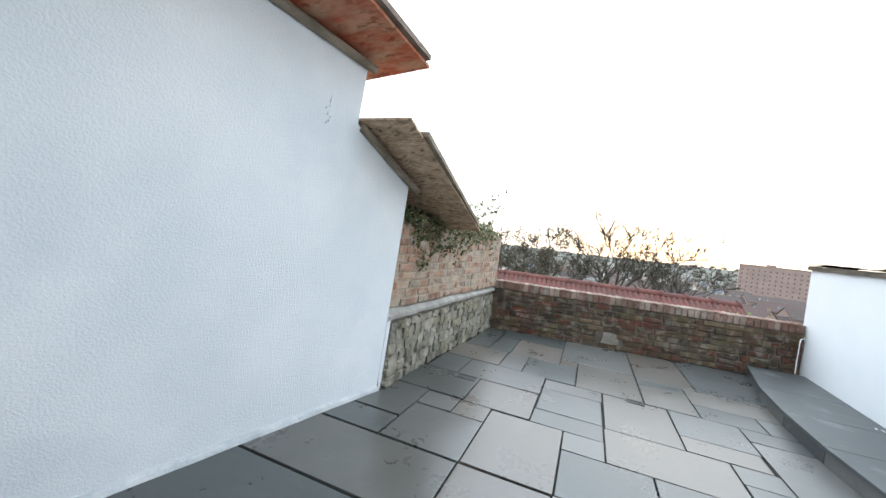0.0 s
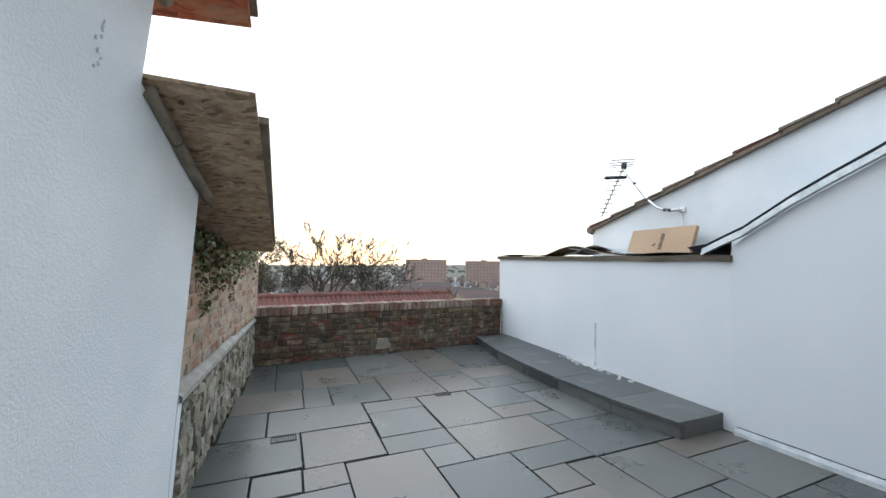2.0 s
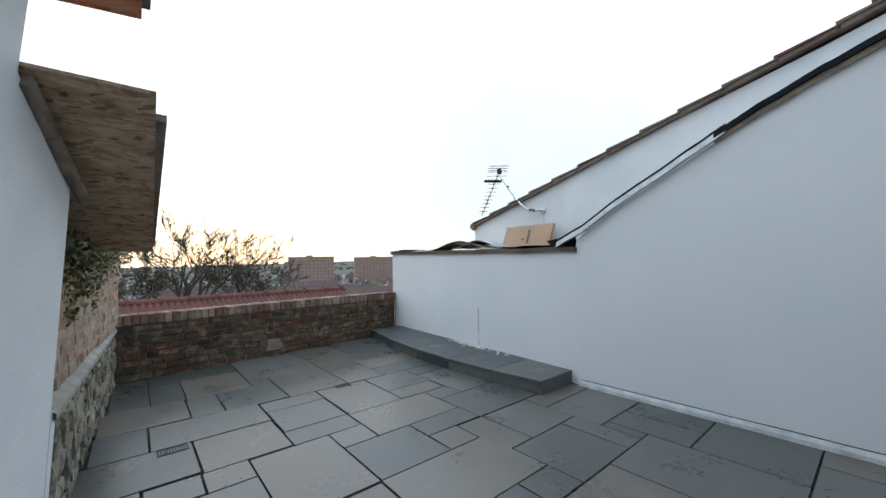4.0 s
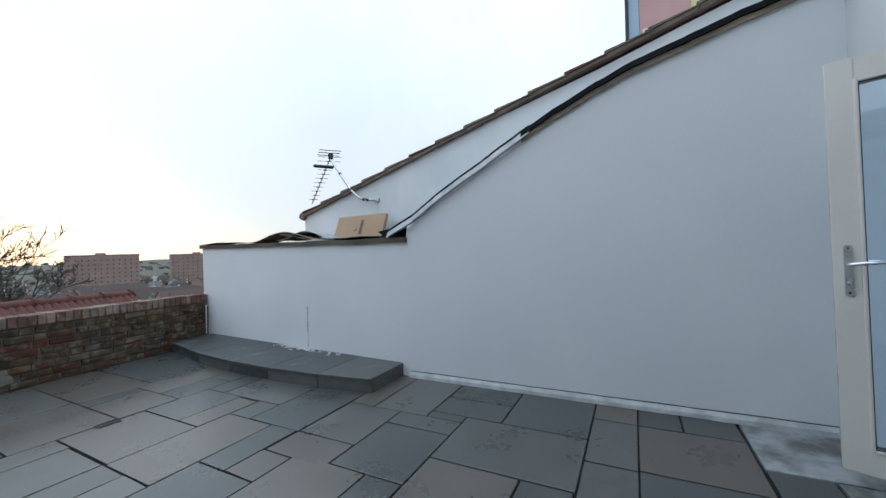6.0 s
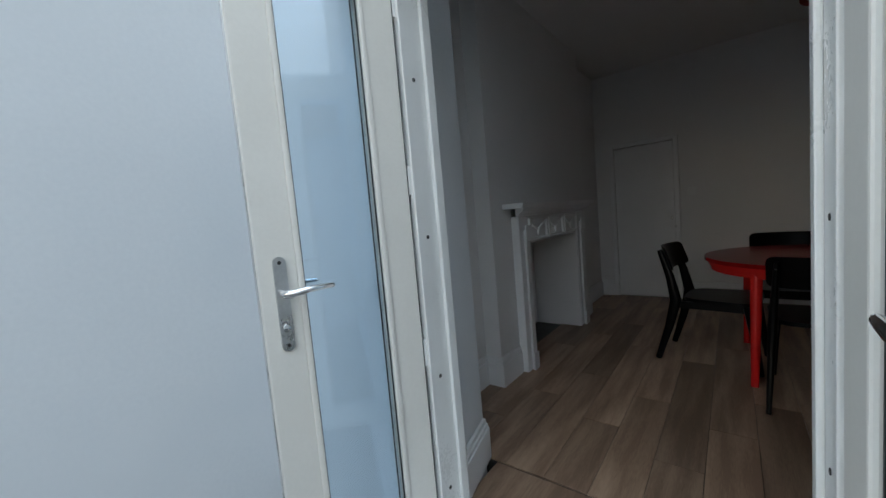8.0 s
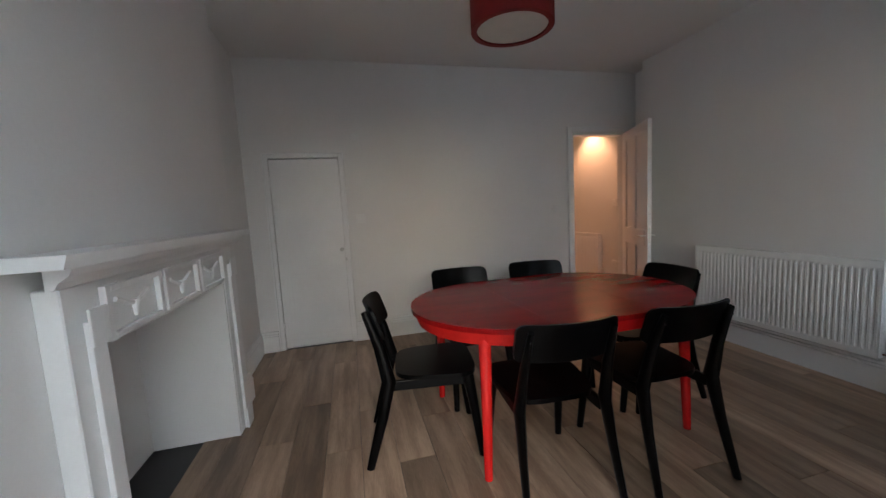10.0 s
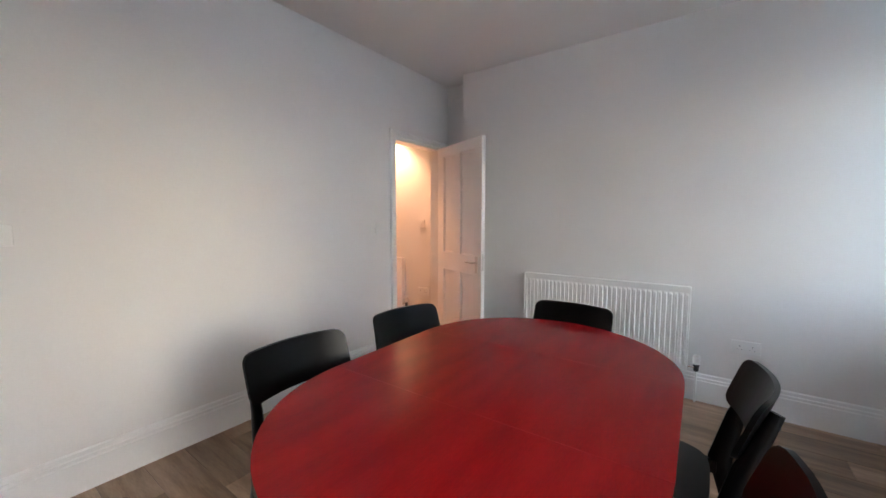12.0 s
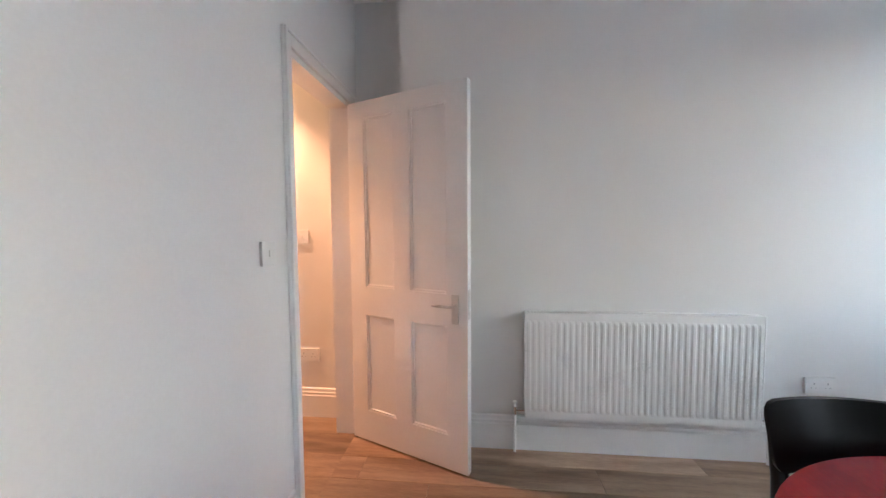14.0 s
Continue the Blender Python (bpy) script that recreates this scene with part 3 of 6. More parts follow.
def french_leaf(m, mirror):
    """One glazed leaf; local x runs from the hinge to the free edge, local y out of its face."""
    w, h, t = 0.453, 1.985, 0.058
    s = -1 if mirror else 1
    leaf = tagged(thing("door_1" if not mirror else "door_2", "open white plastic French door leaf with one tall glass pane", "door", m), kind="structure")
    frame_w = 0.095
    bm = bmesh.new()
    for a, b in (((0, 0), (frame_w, h)), ((w - frame_w, 0), (w, h)), ((frame_w, 0), (w - frame_w, 0.105)), ((frame_w, h - 0.105), (w - frame_w, h))):
        box(bm, (s * a[0], -t / 2, a[1]), (s * b[0], t / 2, b[1]))
    bmesh.ops.remove_doubles(bm, verts=bm.verts, dist=0.0005)
    soften(bm, 0.004, 2)
    part("leaf_frame", bm, LEAF_WHITE, leaf, "cream-white plastic leaf frame")
    for side in (-1, 1):
        bm = bmesh.new()
        y0, y1 = side * (t / 2 - 0.010), side * (t / 2 + 0.006)
        for (x0, x1, z0, z1) in ((frame_w, frame_w + 0.016, 0.105, h - 0.105), (w - frame_w - 0.016, w - frame_w, 0.105, h - 0.105), (frame_w + 0.016, w - frame_w - 0.016, 0.105, 0.121), (frame_w + 0.016, w - frame_w - 0.016, h - 0.121, h - 0.105)):
            box(bm, (s * x0, min(y0, y1), z0), (s * x1, max(y0, y1), z1))
        soften(bm, 0.005, 2)
        part("glazing_bead", bm, LEAF_WHITE, leaf)
        bm = bmesh.new()
        for (x0, x1, z0, z1) in ((frame_w + 0.016, frame_w + 0.020, 0.121, h - 0.121), (w - frame_w - 0.020, w - frame_w - 0.016, 0.121, h - 0.121), (frame_w + 0.02, w - frame_w - 0.02, 0.121, 0.125), (frame_w + 0.02, w - frame_w - 0.02, h - 0.125, h - 0.121)):
            box(bm, (s * x0, side * 0.0185 - 0.0015, z0), (s * x1, side * 0.0185 + 0.0015, z1))
        part("gasket", bm, DARK, leaf, "thin black rubber gasket")
        bm = bmesh.new()
        box(bm, (s * (frame_w + 0.012), side * 0.0145 - 0.002, 0.115), (s * (w - frame_w - 0.012), side * 0.0145 + 0.002, h - 0.115))
        pane = part("pane", bm, GLASS, leaf, "clear glass pane")
        pane.visible_shadow = False
    for side in (-1, 1):
        hd = lever(leaf, side)
        turn = Matrix.Rotation(math.pi if side < 0 else 0, 4, "Z")
        flip = (s > 0) == (side > 0)
        hd.matrix_basis = Matrix.Translation((s * (w - 0.053), side * t / 2, 0.967)) @ turn @ (Matrix.Diagonal((-1, 1, 1, 1)) if flip else Matrix())
    bm = bmesh.new()
    box(bm, (s * (w - 0.0005), -0.011, 0.05), (s * (w + 0.002), 0.011, h - 0.05))
    part("lock_strip", bm, STEEL, leaf, "steel lock strip on the leaf edge")
    bm = bmesh.new()
    box(bm, (-s * 0.0035, -t / 2 + 0.002, 0.01), (-s * 0.0002, t / 2 - 0.004, h - 0.01))
    part("edge_seal", bm, DARK, leaf, "black rubber edge seal")
    for z in (0.14, 0.72, 1.28, 1.82):
        bm = bmesh.new()
        box(bm, (-s * 0.040, -0.022, z - 0.042), (-s * 0.002, 0.012, z + 0.042))
        soften(bm, 0.006, 2)
        tube(bm, [(-s * 0.010, 0.016, z - 0.046), (-s * 0.010, 0.016, z + 0.046)], 0.008, 10)
        part("hinge", bm, UPVC, leaf, "white butt hinge", True)
    return leaf


def leaf_pose(hx, hy, dx, dy, mirror):
    a = math.degrees(math.atan2(dy, dx))
    return pose(hx, hy, 0.125, 0, 0, a + (180 if mirror else 0))


french_leaf(leaf_pose(1.727, -1.128, 0.14, 0.43, False), False)
french_leaf(leaf_pose(0.735, -1.125, -0.05, 0.455, True), True)

frame_ob = tagged(thing("door_frame", "white plastic French door frame with a glazed light above", "door frame", pose(0, 0, 0)), kind="structure")
Y0, Y1 = -1.27, -1.135
for x0, x1, nm in ((0.712, 0.770, "jamb"), (1.69, 1.748, "jamb")):
    bm = bmesh.new()
    box(bm, (x0, Y0, 0.13), (x1, Y1, 2.515))
    inner = x1 if x0 < 1 else x0
    d = 1 if x0 < 1 else -1
    box(bm, (min(inner, inner + d * 0.014), Y0, 0.13), (max(inner, inner + d * 0.014), Y0 + 0.04, 2.09))
    soften(bm, 0.004, 2)
    jamb = part(nm, bm, UPVC, frame_ob, "white plastic door jamb")
    for z in (0.35, 0.75, 1.22, 1.72, 2.0):
        bm = bmesh.new()
        lathe(bm, [(0, 0.003), (0.006, 0.002), (0.007, 0)], 10)
        bmesh.ops.rotate(bm, matrix=Matrix.Rotation(radians(90 * d), 3, "Y"), verts=bm.verts)
        bmesh.ops.translate(bm, vec=(inner, Y1 - 0.045, z), verts=bm.verts)
        part("screw", bm, IRON, jamb, "dark fixing screw")
for z0, z1, nm in ((2.085, 2.15, "head"), (2.455, 2.515, "top_rail")):
    bm = bmesh.new()
    box(bm, (0.771, Y0, z0), (1.689, Y1, z1))
    soften(bm, 0.004, 2)
    part(nm, bm, UPVC, frame_ob)
bm = bmesh.new()
box(bm, (0.765, -1.205, 2.15), (1.695, -1.195, 2.455))
pn = part("transom_pane", bm, GLASS, frame_ob, "clear glass light above the doors")
pn.visible_shadow = False
bm = bmesh.new()
prism(bm, [(-1.29, 0.075), (-0.98, 0.06), (-0.98, 0.085), (-1.10, 0.105), (-1.14, 0.105), (-1.14, 0.125), (-1.16, 0.125), (-1.16, 0.112), (-1.22, 0.112), (-1.22, 0.128), (-1.26, 0.152), (-1.29, 0.152)], 0.68, 1.80, axis=0)
soften(bm, 0.003, 1)
part("threshold", bm, UPVC, frame_ob, "white plastic threshold with raised tracks")
bm = bmesh.new()
box(bm, (0.72, FRONT_IN, 0.135), (1.77, -1.292, 0.153))
soften(bm, 0.003, 1)
structure("trim_threshold", bm, PLANK, "oak strip inside the door")
bm = bmesh.new()
box(bm, (0.70, -1.13, 0.0), (1.80, -1.0, 0.058))
soften(bm, 0.006, 2)
structure("trim_door_step", bm, MORTAR_GREY, "grey cement bed under the door sill")

# side window of the room front
window = tagged(thing("window_1", "white plastic casement window with a top light", "window", pose(0, 0, 0)), kind="structure")
x0, x1, z0, z1 = WIN
bm = bmesh.new()
for a, b in (((x0, z0), (x0 + 0.06, z1)), ((x1 - 0.06, z0), (x1, z1)), ((x0 + 0.06, z0), (x1 - 0.06, z0 + 0.06)), ((x0 + 0.06, z1 - 0.06), (x1 - 0.06, z1)), ((x0 + 0.06, 1.82), (x1 - 0.06, 1.90))):
    box(bm, (a[0] + 0.001, -1.26, a[1] + 0.001), (b[0] - 0.001, -1.19, b[1] - 0.001))
soften(bm, 0.004, 2)
part("window_frame", bm, UPVC, window)
for a, b in ((z0 + 0.055, 1.825), (1.895, z1 - 0.055)):
    bm = bmesh.new()
    box(bm, (x0 + 0.055, -1.228, a), (x1 - 0.055, -1.222, b))
    pn = part("pane", bm, GLASS, window)
    pn.visible_shadow = False
bm = bmesh.new()
box(bm, (x0 + 0.002, FRONT_IN - 0.03, z0 + 0.002), (x1 - 0.002, -1.262, z0 + 0.025))
soften(bm, 0.006, 2)
part("window_sill", bm, GLOSS_WHITE, window)


# ---- inner doors ----
def architrave(name, x0, x1, top, wall_y, bottom, width=0.06):
    bm = bmesh.new()
    for a, b in (((x0 - width, bottom), (x0, top + width)), ((x1, bottom), (x1 + width, top + width)), ((x0, top), (x1, top + width))):
        box(bm, (a[0], wall_y + 0.001, a[1]), (b[0], wall_y + 0.016, b[1]))
    soften(bm, 0.006, 2)
    ob = structure(name, bm, GLOSS_WHITE, "white painted moulded architrave")
    bm = bmesh.new()
    e = width - 0.016
    for a, b in (((x0 - width + 0.002, bottom), (x0 - e + 0.002, top + width - 0.002)), ((x1 + e, bottom), (x1 + width - 0.002, top + width - 0.002)), ((x0 - e + 0.003, top + e), (x1 + e - 0.001, top + width - 0.002))):
        box(bm, (a[0], wall_y + 0.014, a[1]), (b[0], wall_y + 0.026, b[1]))
    soften(bm, 0.005, 2)
    part("outer_bead", bm, GLOSS_WHITE, ob)
    return ob


architrave("trim_hall_door", D0, D1, 2.145, FAR, ROOM_FLOOR)
architrave("trim_cupboard_door", C0, C1, 1.925, FAR, ROOM_FLOOR, 0.05)
bm = bmesh.new()
for a, b in (((D0, ROOM_FLOOR), (D0 + 0.025, 2.145)), ((D1 - 0.025, ROOM_FLOOR), (D1, 2.145)), ((D0 + 0.025, 2.12), (D1 - 0.025, 2.145))):
    box(bm, (a[0] + 0.001, FAR - 0.121, a[1]), (b[0] - 0.001, FAR - 0.001, b[1] - 0.001))
structure("trim_hall_lining", bm, GLOSS_WHITE, "white painted door lining")


def panel_door(m, w=0.765, h=1.965, t=0.036):
    """Four-panel door hinged at local x = 0."""
    ob = tagged(thing("door_3", "open white painted four-panel inner door", "door", m), kind="structure")
    st, rails = 0.114, ((0, 0.182), (0.753, 0.918), (1.872, h))
    mid = (0.32, 0.426)
    bm = bmesh.new()
    for a, b in (((0, 0), (st, h)), ((w - st, 0), (w, h))) + tuple(((st, r[0]), (w - st, r[1])) for r in rails) + (((mid[0], 0.182), (mid[1], 0.753)), ((mid[0], 0.918), (mid[1], 1.872))):
        box(bm, (a[0], -t, a[1]), (b[0], 0, b[1]))
    bmesh.ops.remove_doubles(bm, verts=bm.verts, dist=0.0004)
    part("door_frame", bm, GLOSS_WHITE, ob, "white painted stiles and rails")
    for x0, x1 in ((st, mid[0]), (mid[1], w - st)):
        for z0, z1 in ((0.182, 0.753), (0.918, 1.872)):
            bm = bmesh.new()
            box(bm, (x0, -t + 0.012, z0), (x1, -0.012, z1))
            p = part("panel", bm, GLOSS_WHITE, ob)
            bm = bmesh.new()
            for a, b in (((x0, z0), (x0 + 0.013, z1)), ((x1 - 0.013, z0), (x1, z1)), ((x0 + 0.013, z0), (x1 - 0.013, z0 + 0.013)), ((x0 + 0.013, z1 - 0.013), (x1 - 0.013, z1))):
                box(bm, (a[0], -t + 0.004, a[1]), (b[0], -0.004, b[1]))
            soften(bm, 0.005, 2)
            part("panel_bead", bm, GLOSS_WHITE, p)
    for side in (1, -1):
        bm = bmesh.new()
        y = 0 if side > 0 else -t
        box(bm, (-0.02, 0, -0.075), (0.02, 0.006, 0.075))
        soften(bm, 0.004, 2)
        hd = part("door_handle", bm, STEEL, ob, "satin steel lever on a square plate")
        bm = bmesh.new()
        tube(bm, [(0, 0.004, 0.02), (0, 0.045, 0.02), (-side * 0.012, 0.052, 0.02), (-side * 0.11, 0.05, 0.018)], [0.008, 0.008, 0.008, 0.006], 10)
        part("lever", bm, STEEL, hd, "", True)
        hd.matrix_basis = Matrix.Translation((w - 0.068, y, 0.845)) @ (Matrix() if side > 0 else Matrix.Rotation(math.pi, 4, "Z"))
    bm = bmesh.new()
    box(bm, (w - 0.001, -t / 2 - 0.011, 0.80), (w + 0.002, -t / 2 + 0.011, 0.95))
    part("latch_plate", bm, STEEL, ob)
    for z in (0.2, 1.0, 1.75):
        bm = bmesh.new()
        tube(bm, [(-0.004, 0.005, z - 0.045), (-0.004, 0.005, z + 0.045)], 0.007, 8)
        part("hinge", bm, STEEL, ob)
    return ob


panel_door(pose(-1.752, -5.10, ROOM_FLOOR + 0.012, 0, 0, math.degrees(math.atan2(0.70, 0.31))))
bm = bmesh.new()
prism(bm, [(0, 0), (0.055, 0), (0.055, 0.004), (0, 0.022)], -0.014, 0.014, axis=1)
wedge = part("door_wedge", bm, CARD, None, "small pale wooden wedge under the open door")
wedge.matrix_world = pose(-1.53, -4.50, ROOM_FLOOR + 0.001, 0, 0, 150)
tagged(wedge, category="door wedge")

cup = tagged(thing("door_4", "closed white painted cupboard door with small knob", "door", pose(0, 0, 0)), kind="structure")
bm = bmesh.new()
box(bm, (C0 + 0.004, FAR - 0.04, ROOM_FLOOR + 0.018), (C1 - 0.004, FAR - 0.006, 1.918))
soften(bm, 0.002, 1)
part("leaf", bm, GLOSS_WHITE, cup, "flat white painted board")
for z0, z1 in ((0.27, 0.86), (0.98, 1.84)):
    bm = bmesh.new()
    for a, b in (((C0 + 0.1, z0), (C0 + 0.104, z1)), ((C1 - 0.104, z0), (C1 - 0.1, z1)), ((C0 + 0.104, z0), (C1 - 0.104, z0 + 0.004)), ((C0 + 0.104, z1 - 0.004), (C1 - 0.104, z1))):
        box(bm, (a[0], FAR - 0.0062, a[1]), (b[0], FAR - 0.0035, b[1]))
    part("panel_outline", bm, GLOSS_WHITE, cup)
bm = bmesh.new()
lathe(bm, [(0.0, 0.042), (0.014, 0.040), (0.019, 0.033), (0.016, 0.024), (0.008, 0.016), (0.007, 0.004), (0.016, 0.0)], 20)
bmesh.ops.rotate(bm, matrix=Matrix.Rotation(radians(-90), 3, "X"), verts=bm.verts)
bmesh.ops.translate(bm, vec=(C0 + 0.03, FAR - 0.006, 1.065), verts=bm.verts)
part("knob", bm, STEEL, cup, "round steel knob", True)
for z in (0.36, 1.72):
    bm = bmesh.new()
    box(bm, (C1 - 0.035, FAR - 0.006, z - 0.05), (C1 + 0.012, FAR - 0.001, z + 0.05))
    tube(bm, [(C1 - 0.004, FAR + 0.002, z - 0.05), (C1 - 0.004, FAR + 0.002, z + 0.05)], 0.006, 8)
    part("hinge", bm, GLOSS_WHITE, cup, "painted butt hinge")
bm = bmesh.new()
box(bm, (C0 - 0.012, FAR + 0.001, 0.955), (C0 + 0.006, FAR + 0.02, 0.985))
soften(bm, 0.003, 2)
part("catch", bm, STEEL, cup)

# ---- fireplace ----
fp = thing("fireplace_surround", "white painted wooden fireplace surround with carved frieze", "fireplace", pose(0, 0, ROOM_FLOOR))
bm = bmesh.new()
prism(bm, [(1.962, 1.152), (BREAST - 0.001, 1.152), (BREAST - 0.001, 1.185), (1.952, 1.185)], -4.02, -2.455, axis=1)
soften(bm, 0.008, 3)
part("mantel_shelf", bm, GLOSS_WHITE, fp, "projecting moulded mantel shelf")
bm = bmesh.new()
sweep(bm, [(0, 0), (0.018, 0.004), (0.028, 0.02), (0.05, 0.034), (0.062, 0.055), (0, 0.055)], [(2.045, -2.52, 1.096), (2.045, -3.955, 1.096)])
part("cornice", bm, GLOSS_WHITE, fp)
for y0, y1 in ((-2.56, -2.697), (-3.748, -3.915)):
    bm = bmesh.new()
    box(bm, (2.045, y1, 0), (BREAST - 0.001, y0, 1.096))
    soften(bm, 0.004, 1)
    pil = part("pilaster", bm, GLOSS_WHITE, fp, "stepped side pilaster")
    bm = bmesh.new()
    box(bm, (2.028, y1 + 0.016, 0.0), (2.044, y0 - 0.06, 0.995))
    box(bm, (2.018, y1 + 0.008, 0.0), (2.027, y0 - 0.052, 0.12))
    box(bm, (2.020, y1 + 0.008, 0.925), (2.0275, y0 - 0.052, 1.03))
    soften(bm, 0.004, 2)
    part("raised_strip", bm, GLOSS_WHITE, pil)
bm = bmesh.new()
box(bm, (2.05, -3.747, 0.912), (BREAST - 0.001, -2.698, 1.096))
part("frieze", bm, GLOSS_WHITE, fp)
for i in range(3):
    y = -2.872 - i * 0.35
    bm = bmesh.new()
    for a, b in (((y - 0.165, 0.915), (y - 0.14, 1.075)), ((y + 0.14, 0.915), (y + 0.165, 1.075)), ((y - 0.14, 0.915), (y + 0.14, 0.932)), ((y - 0.14, 1.055), (y + 0.14, 1.075))):
        box(bm, (2.030, a[0], a[1]), (2.0495, b[0], b[1]))
    soften(bm, 0.004, 2)
    pnl = part("frieze_panel", bm, GLOSS_WHITE, fp)
    bm = bmesh.new()
    tube(bm, [(2.046, y - 0.10, 1.025)] + [(2.046, y - 0.10 + 0.025 * k, 1.03 - 0.035 * math.sin(math.pi * k / 8)) for k in range(1, 8)] + [(2.046, y + 0.10, 1.025)], 0.008, 8)
    tube(bm, [(2.046, y, 1.005), (2.046, y, 0.95)], [0.016, 0.006], 8)
    part("carved_swag", bm, GLOSS_WHITE, pnl, "carved swag", True)
for a, b in (((2.05, F0 - 0.012, 0), (EAST_IN + 0.279, F0 + 0.001, 0.911)), ((2.05, F1 - 0.001, 0), (EAST_IN + 0.279, F1 + 0.012, 0.911)), ((EAST_IN + 0.268, F1 + 0.013, 0), (EAST_IN + 0.279, F0 - 0.013, 0.911)), ((2.05, F1 + 0.013, 0.900), (EAST_IN + 0.267, F0 - 0.013, 0.911))):
    bm = bmesh.new()
    box(bm, a, b)
    part("lining_panel", bm, PLASTER, fp, "plain white lining of the fireplace recess")


# ---- radiators ----
def radiator(m, w, h, label):
    """Panel radiator; local x along the wall, y out of it, z up from its bottom edge."""
    ob = thing("radiator", label, "radiator", m)
    ribs, xs = int(w / 0.0327), []
    prof = [(0.0, 0.0)]
    step = w / ribs
    for k in range(ribs):
        c = step * k
        xs += [(c + step * 0.14, 0.0), (c + step * 0.30, 0.0045), (c + step * 0.70, 0.0045), (c + step * 0.86, 0.0)]
    prof = [(0, 0)] + xs + [(w, 0)]
    bm = bmesh.new()
    y = 0.062
    rows = [(0.0, 0), (0.035, 0), (0.055, 1), (h - 0.055, 1), (h - 0.035, 0), (h, 0)]
    grid = [[bm.verts.new((x, y + d * k, z)) for x, d in prof] for z, k in rows]
    for a, b in zip(grid, grid[1:]):
        for i in range(len(prof) - 1):
            bm.faces.new((a[i], a[i + 1], b[i + 1], b[i]))
    back = [bm.verts.new(p) for p in ((0, y - 0.012, 0), (w, y - 0.012, 0), (w, y - 0.012, h), (0, y - 0.012, h))]
    bm.faces.new(back)
    bm.faces.new(grid[0] + [back[1], back[0]])
    bm.faces.new(grid[-1][::-1] + [back[3], back[2]])
    bm.faces.new([g[0] for g in grid] + [back[3], back[0]])
    bm.faces.new([g[-1] for g in grid][::-1] + [back[1], back[2]])
    part("front_panel", bm, ENAMEL, ob, "ribbed white steel panel")
    bm = bmesh.new()
    box(bm, (0.002, 0.012, 0.004), (w - 0.002, 0.02, h - 0.01))
    part("back_panel", bm, ENAMEL, ob)
    for x in (-0.003, w - 0.004):
        bm = bmesh.new()
        box(bm, (x, 0.008, 0.01), (x + 0.007, y + 0.004, h + 0.004))
        soften(bm, 0.002, 2)
        part("side_cover", bm, ENAMEL, ob)
    bm = bmesh.new()
    for yy in (0.008, y - 0.004):
        box(bm, (0.005, yy, h + 0.001), (w - 0.005, yy + 0.008, h + 0.006))
    for k in range(int(w / 0.018)):
        x = 0.012 + k * 0.018
        box(bm, (x, 0.0165, h + 0.001), (x + 0.006, y - 0.0045, h + 0.005))
    part("top_grille", bm, ENAMEL, ob, "slotted top grille")
    for x in (0.2, w - 0.2):
        bm = bmesh.new()
        box(bm, (x, 0.0, 0.06), (x + 0.03, 0.0115, h - 0.08))
        part("wall_bracket", bm, ENAMEL, ob)
    return ob


def pipe(parent, x, y, z_floor, z, valve, side):
    bm = bmesh.new()
    tube(bm, [(x, y, z_floor), (x, y, z + 0.0)], 0.0075, 10)
    part("pipe", bm, ENAMEL, parent, "white painted pipe", True)
    bm = bmesh.new()
    tube(bm, [(x, y, z - 0.02), (x, y, z + 0.025)], [0.012, 0.012], 10)
    tube(bm, [(x, y, z + 0.005), (x + side * 0.05, y, z + 0.005)], 0.010, 10)
    part("valve_body", bm, CHROME, parent, "small chrome valve", True)
    bm = bmesh.new()
    if valve:
        lathe(bm, [(0.012, 0.02), (0.021, 0.028), (0.022, 0.07), (0.018, 0.088), (0.0, 0.09)], 16, (x, y, z))
    else:
        lathe(bm, [(0.009, 0.02), (0.013, 0.025), (0.012, 0.05), (0.0, 0.052)], 12, (x, y, z))
    part("valve_head", bm, SOCKET_WHITE, parent, "white valve head", True)
    if valve:
        bm = bmesh.new()
        lathe(bm, [(0.0, -0.022), (0.014, -0.022), (0.016, -0.012), (0.016, 0.012), (0.020, 0.016), (0.020, 0.0265), (0.0, 0.0265)], 14, (x, y, z))
        part("valve_collar", bm, DARK, parent, "dark valve collar", True)


rad = radiator(pose(WEST_IN, -2.895, 0.36, 0, 0, -90), 1.21, 0.585, "white ribbed panel radiator on the plaster wall")
pipe(rad, -0.055, 0.04, ROOM_FLOOR - 0.36, 0.03, True, 1)
pipe(rad, 1.265, 0.04, ROOM_FLOOR - 0.36, 0.03, False, -1)
hall_rad = radiator(pose(-1.95, -5.78, 0.36, 0, 0, -90), 1.0, 0.585, "white ribbed panel radiator in the hall")
pipe(hall_rad, -0.05, 0.04, ROOM_FLOOR - 0.36, 0.03, True, 1)


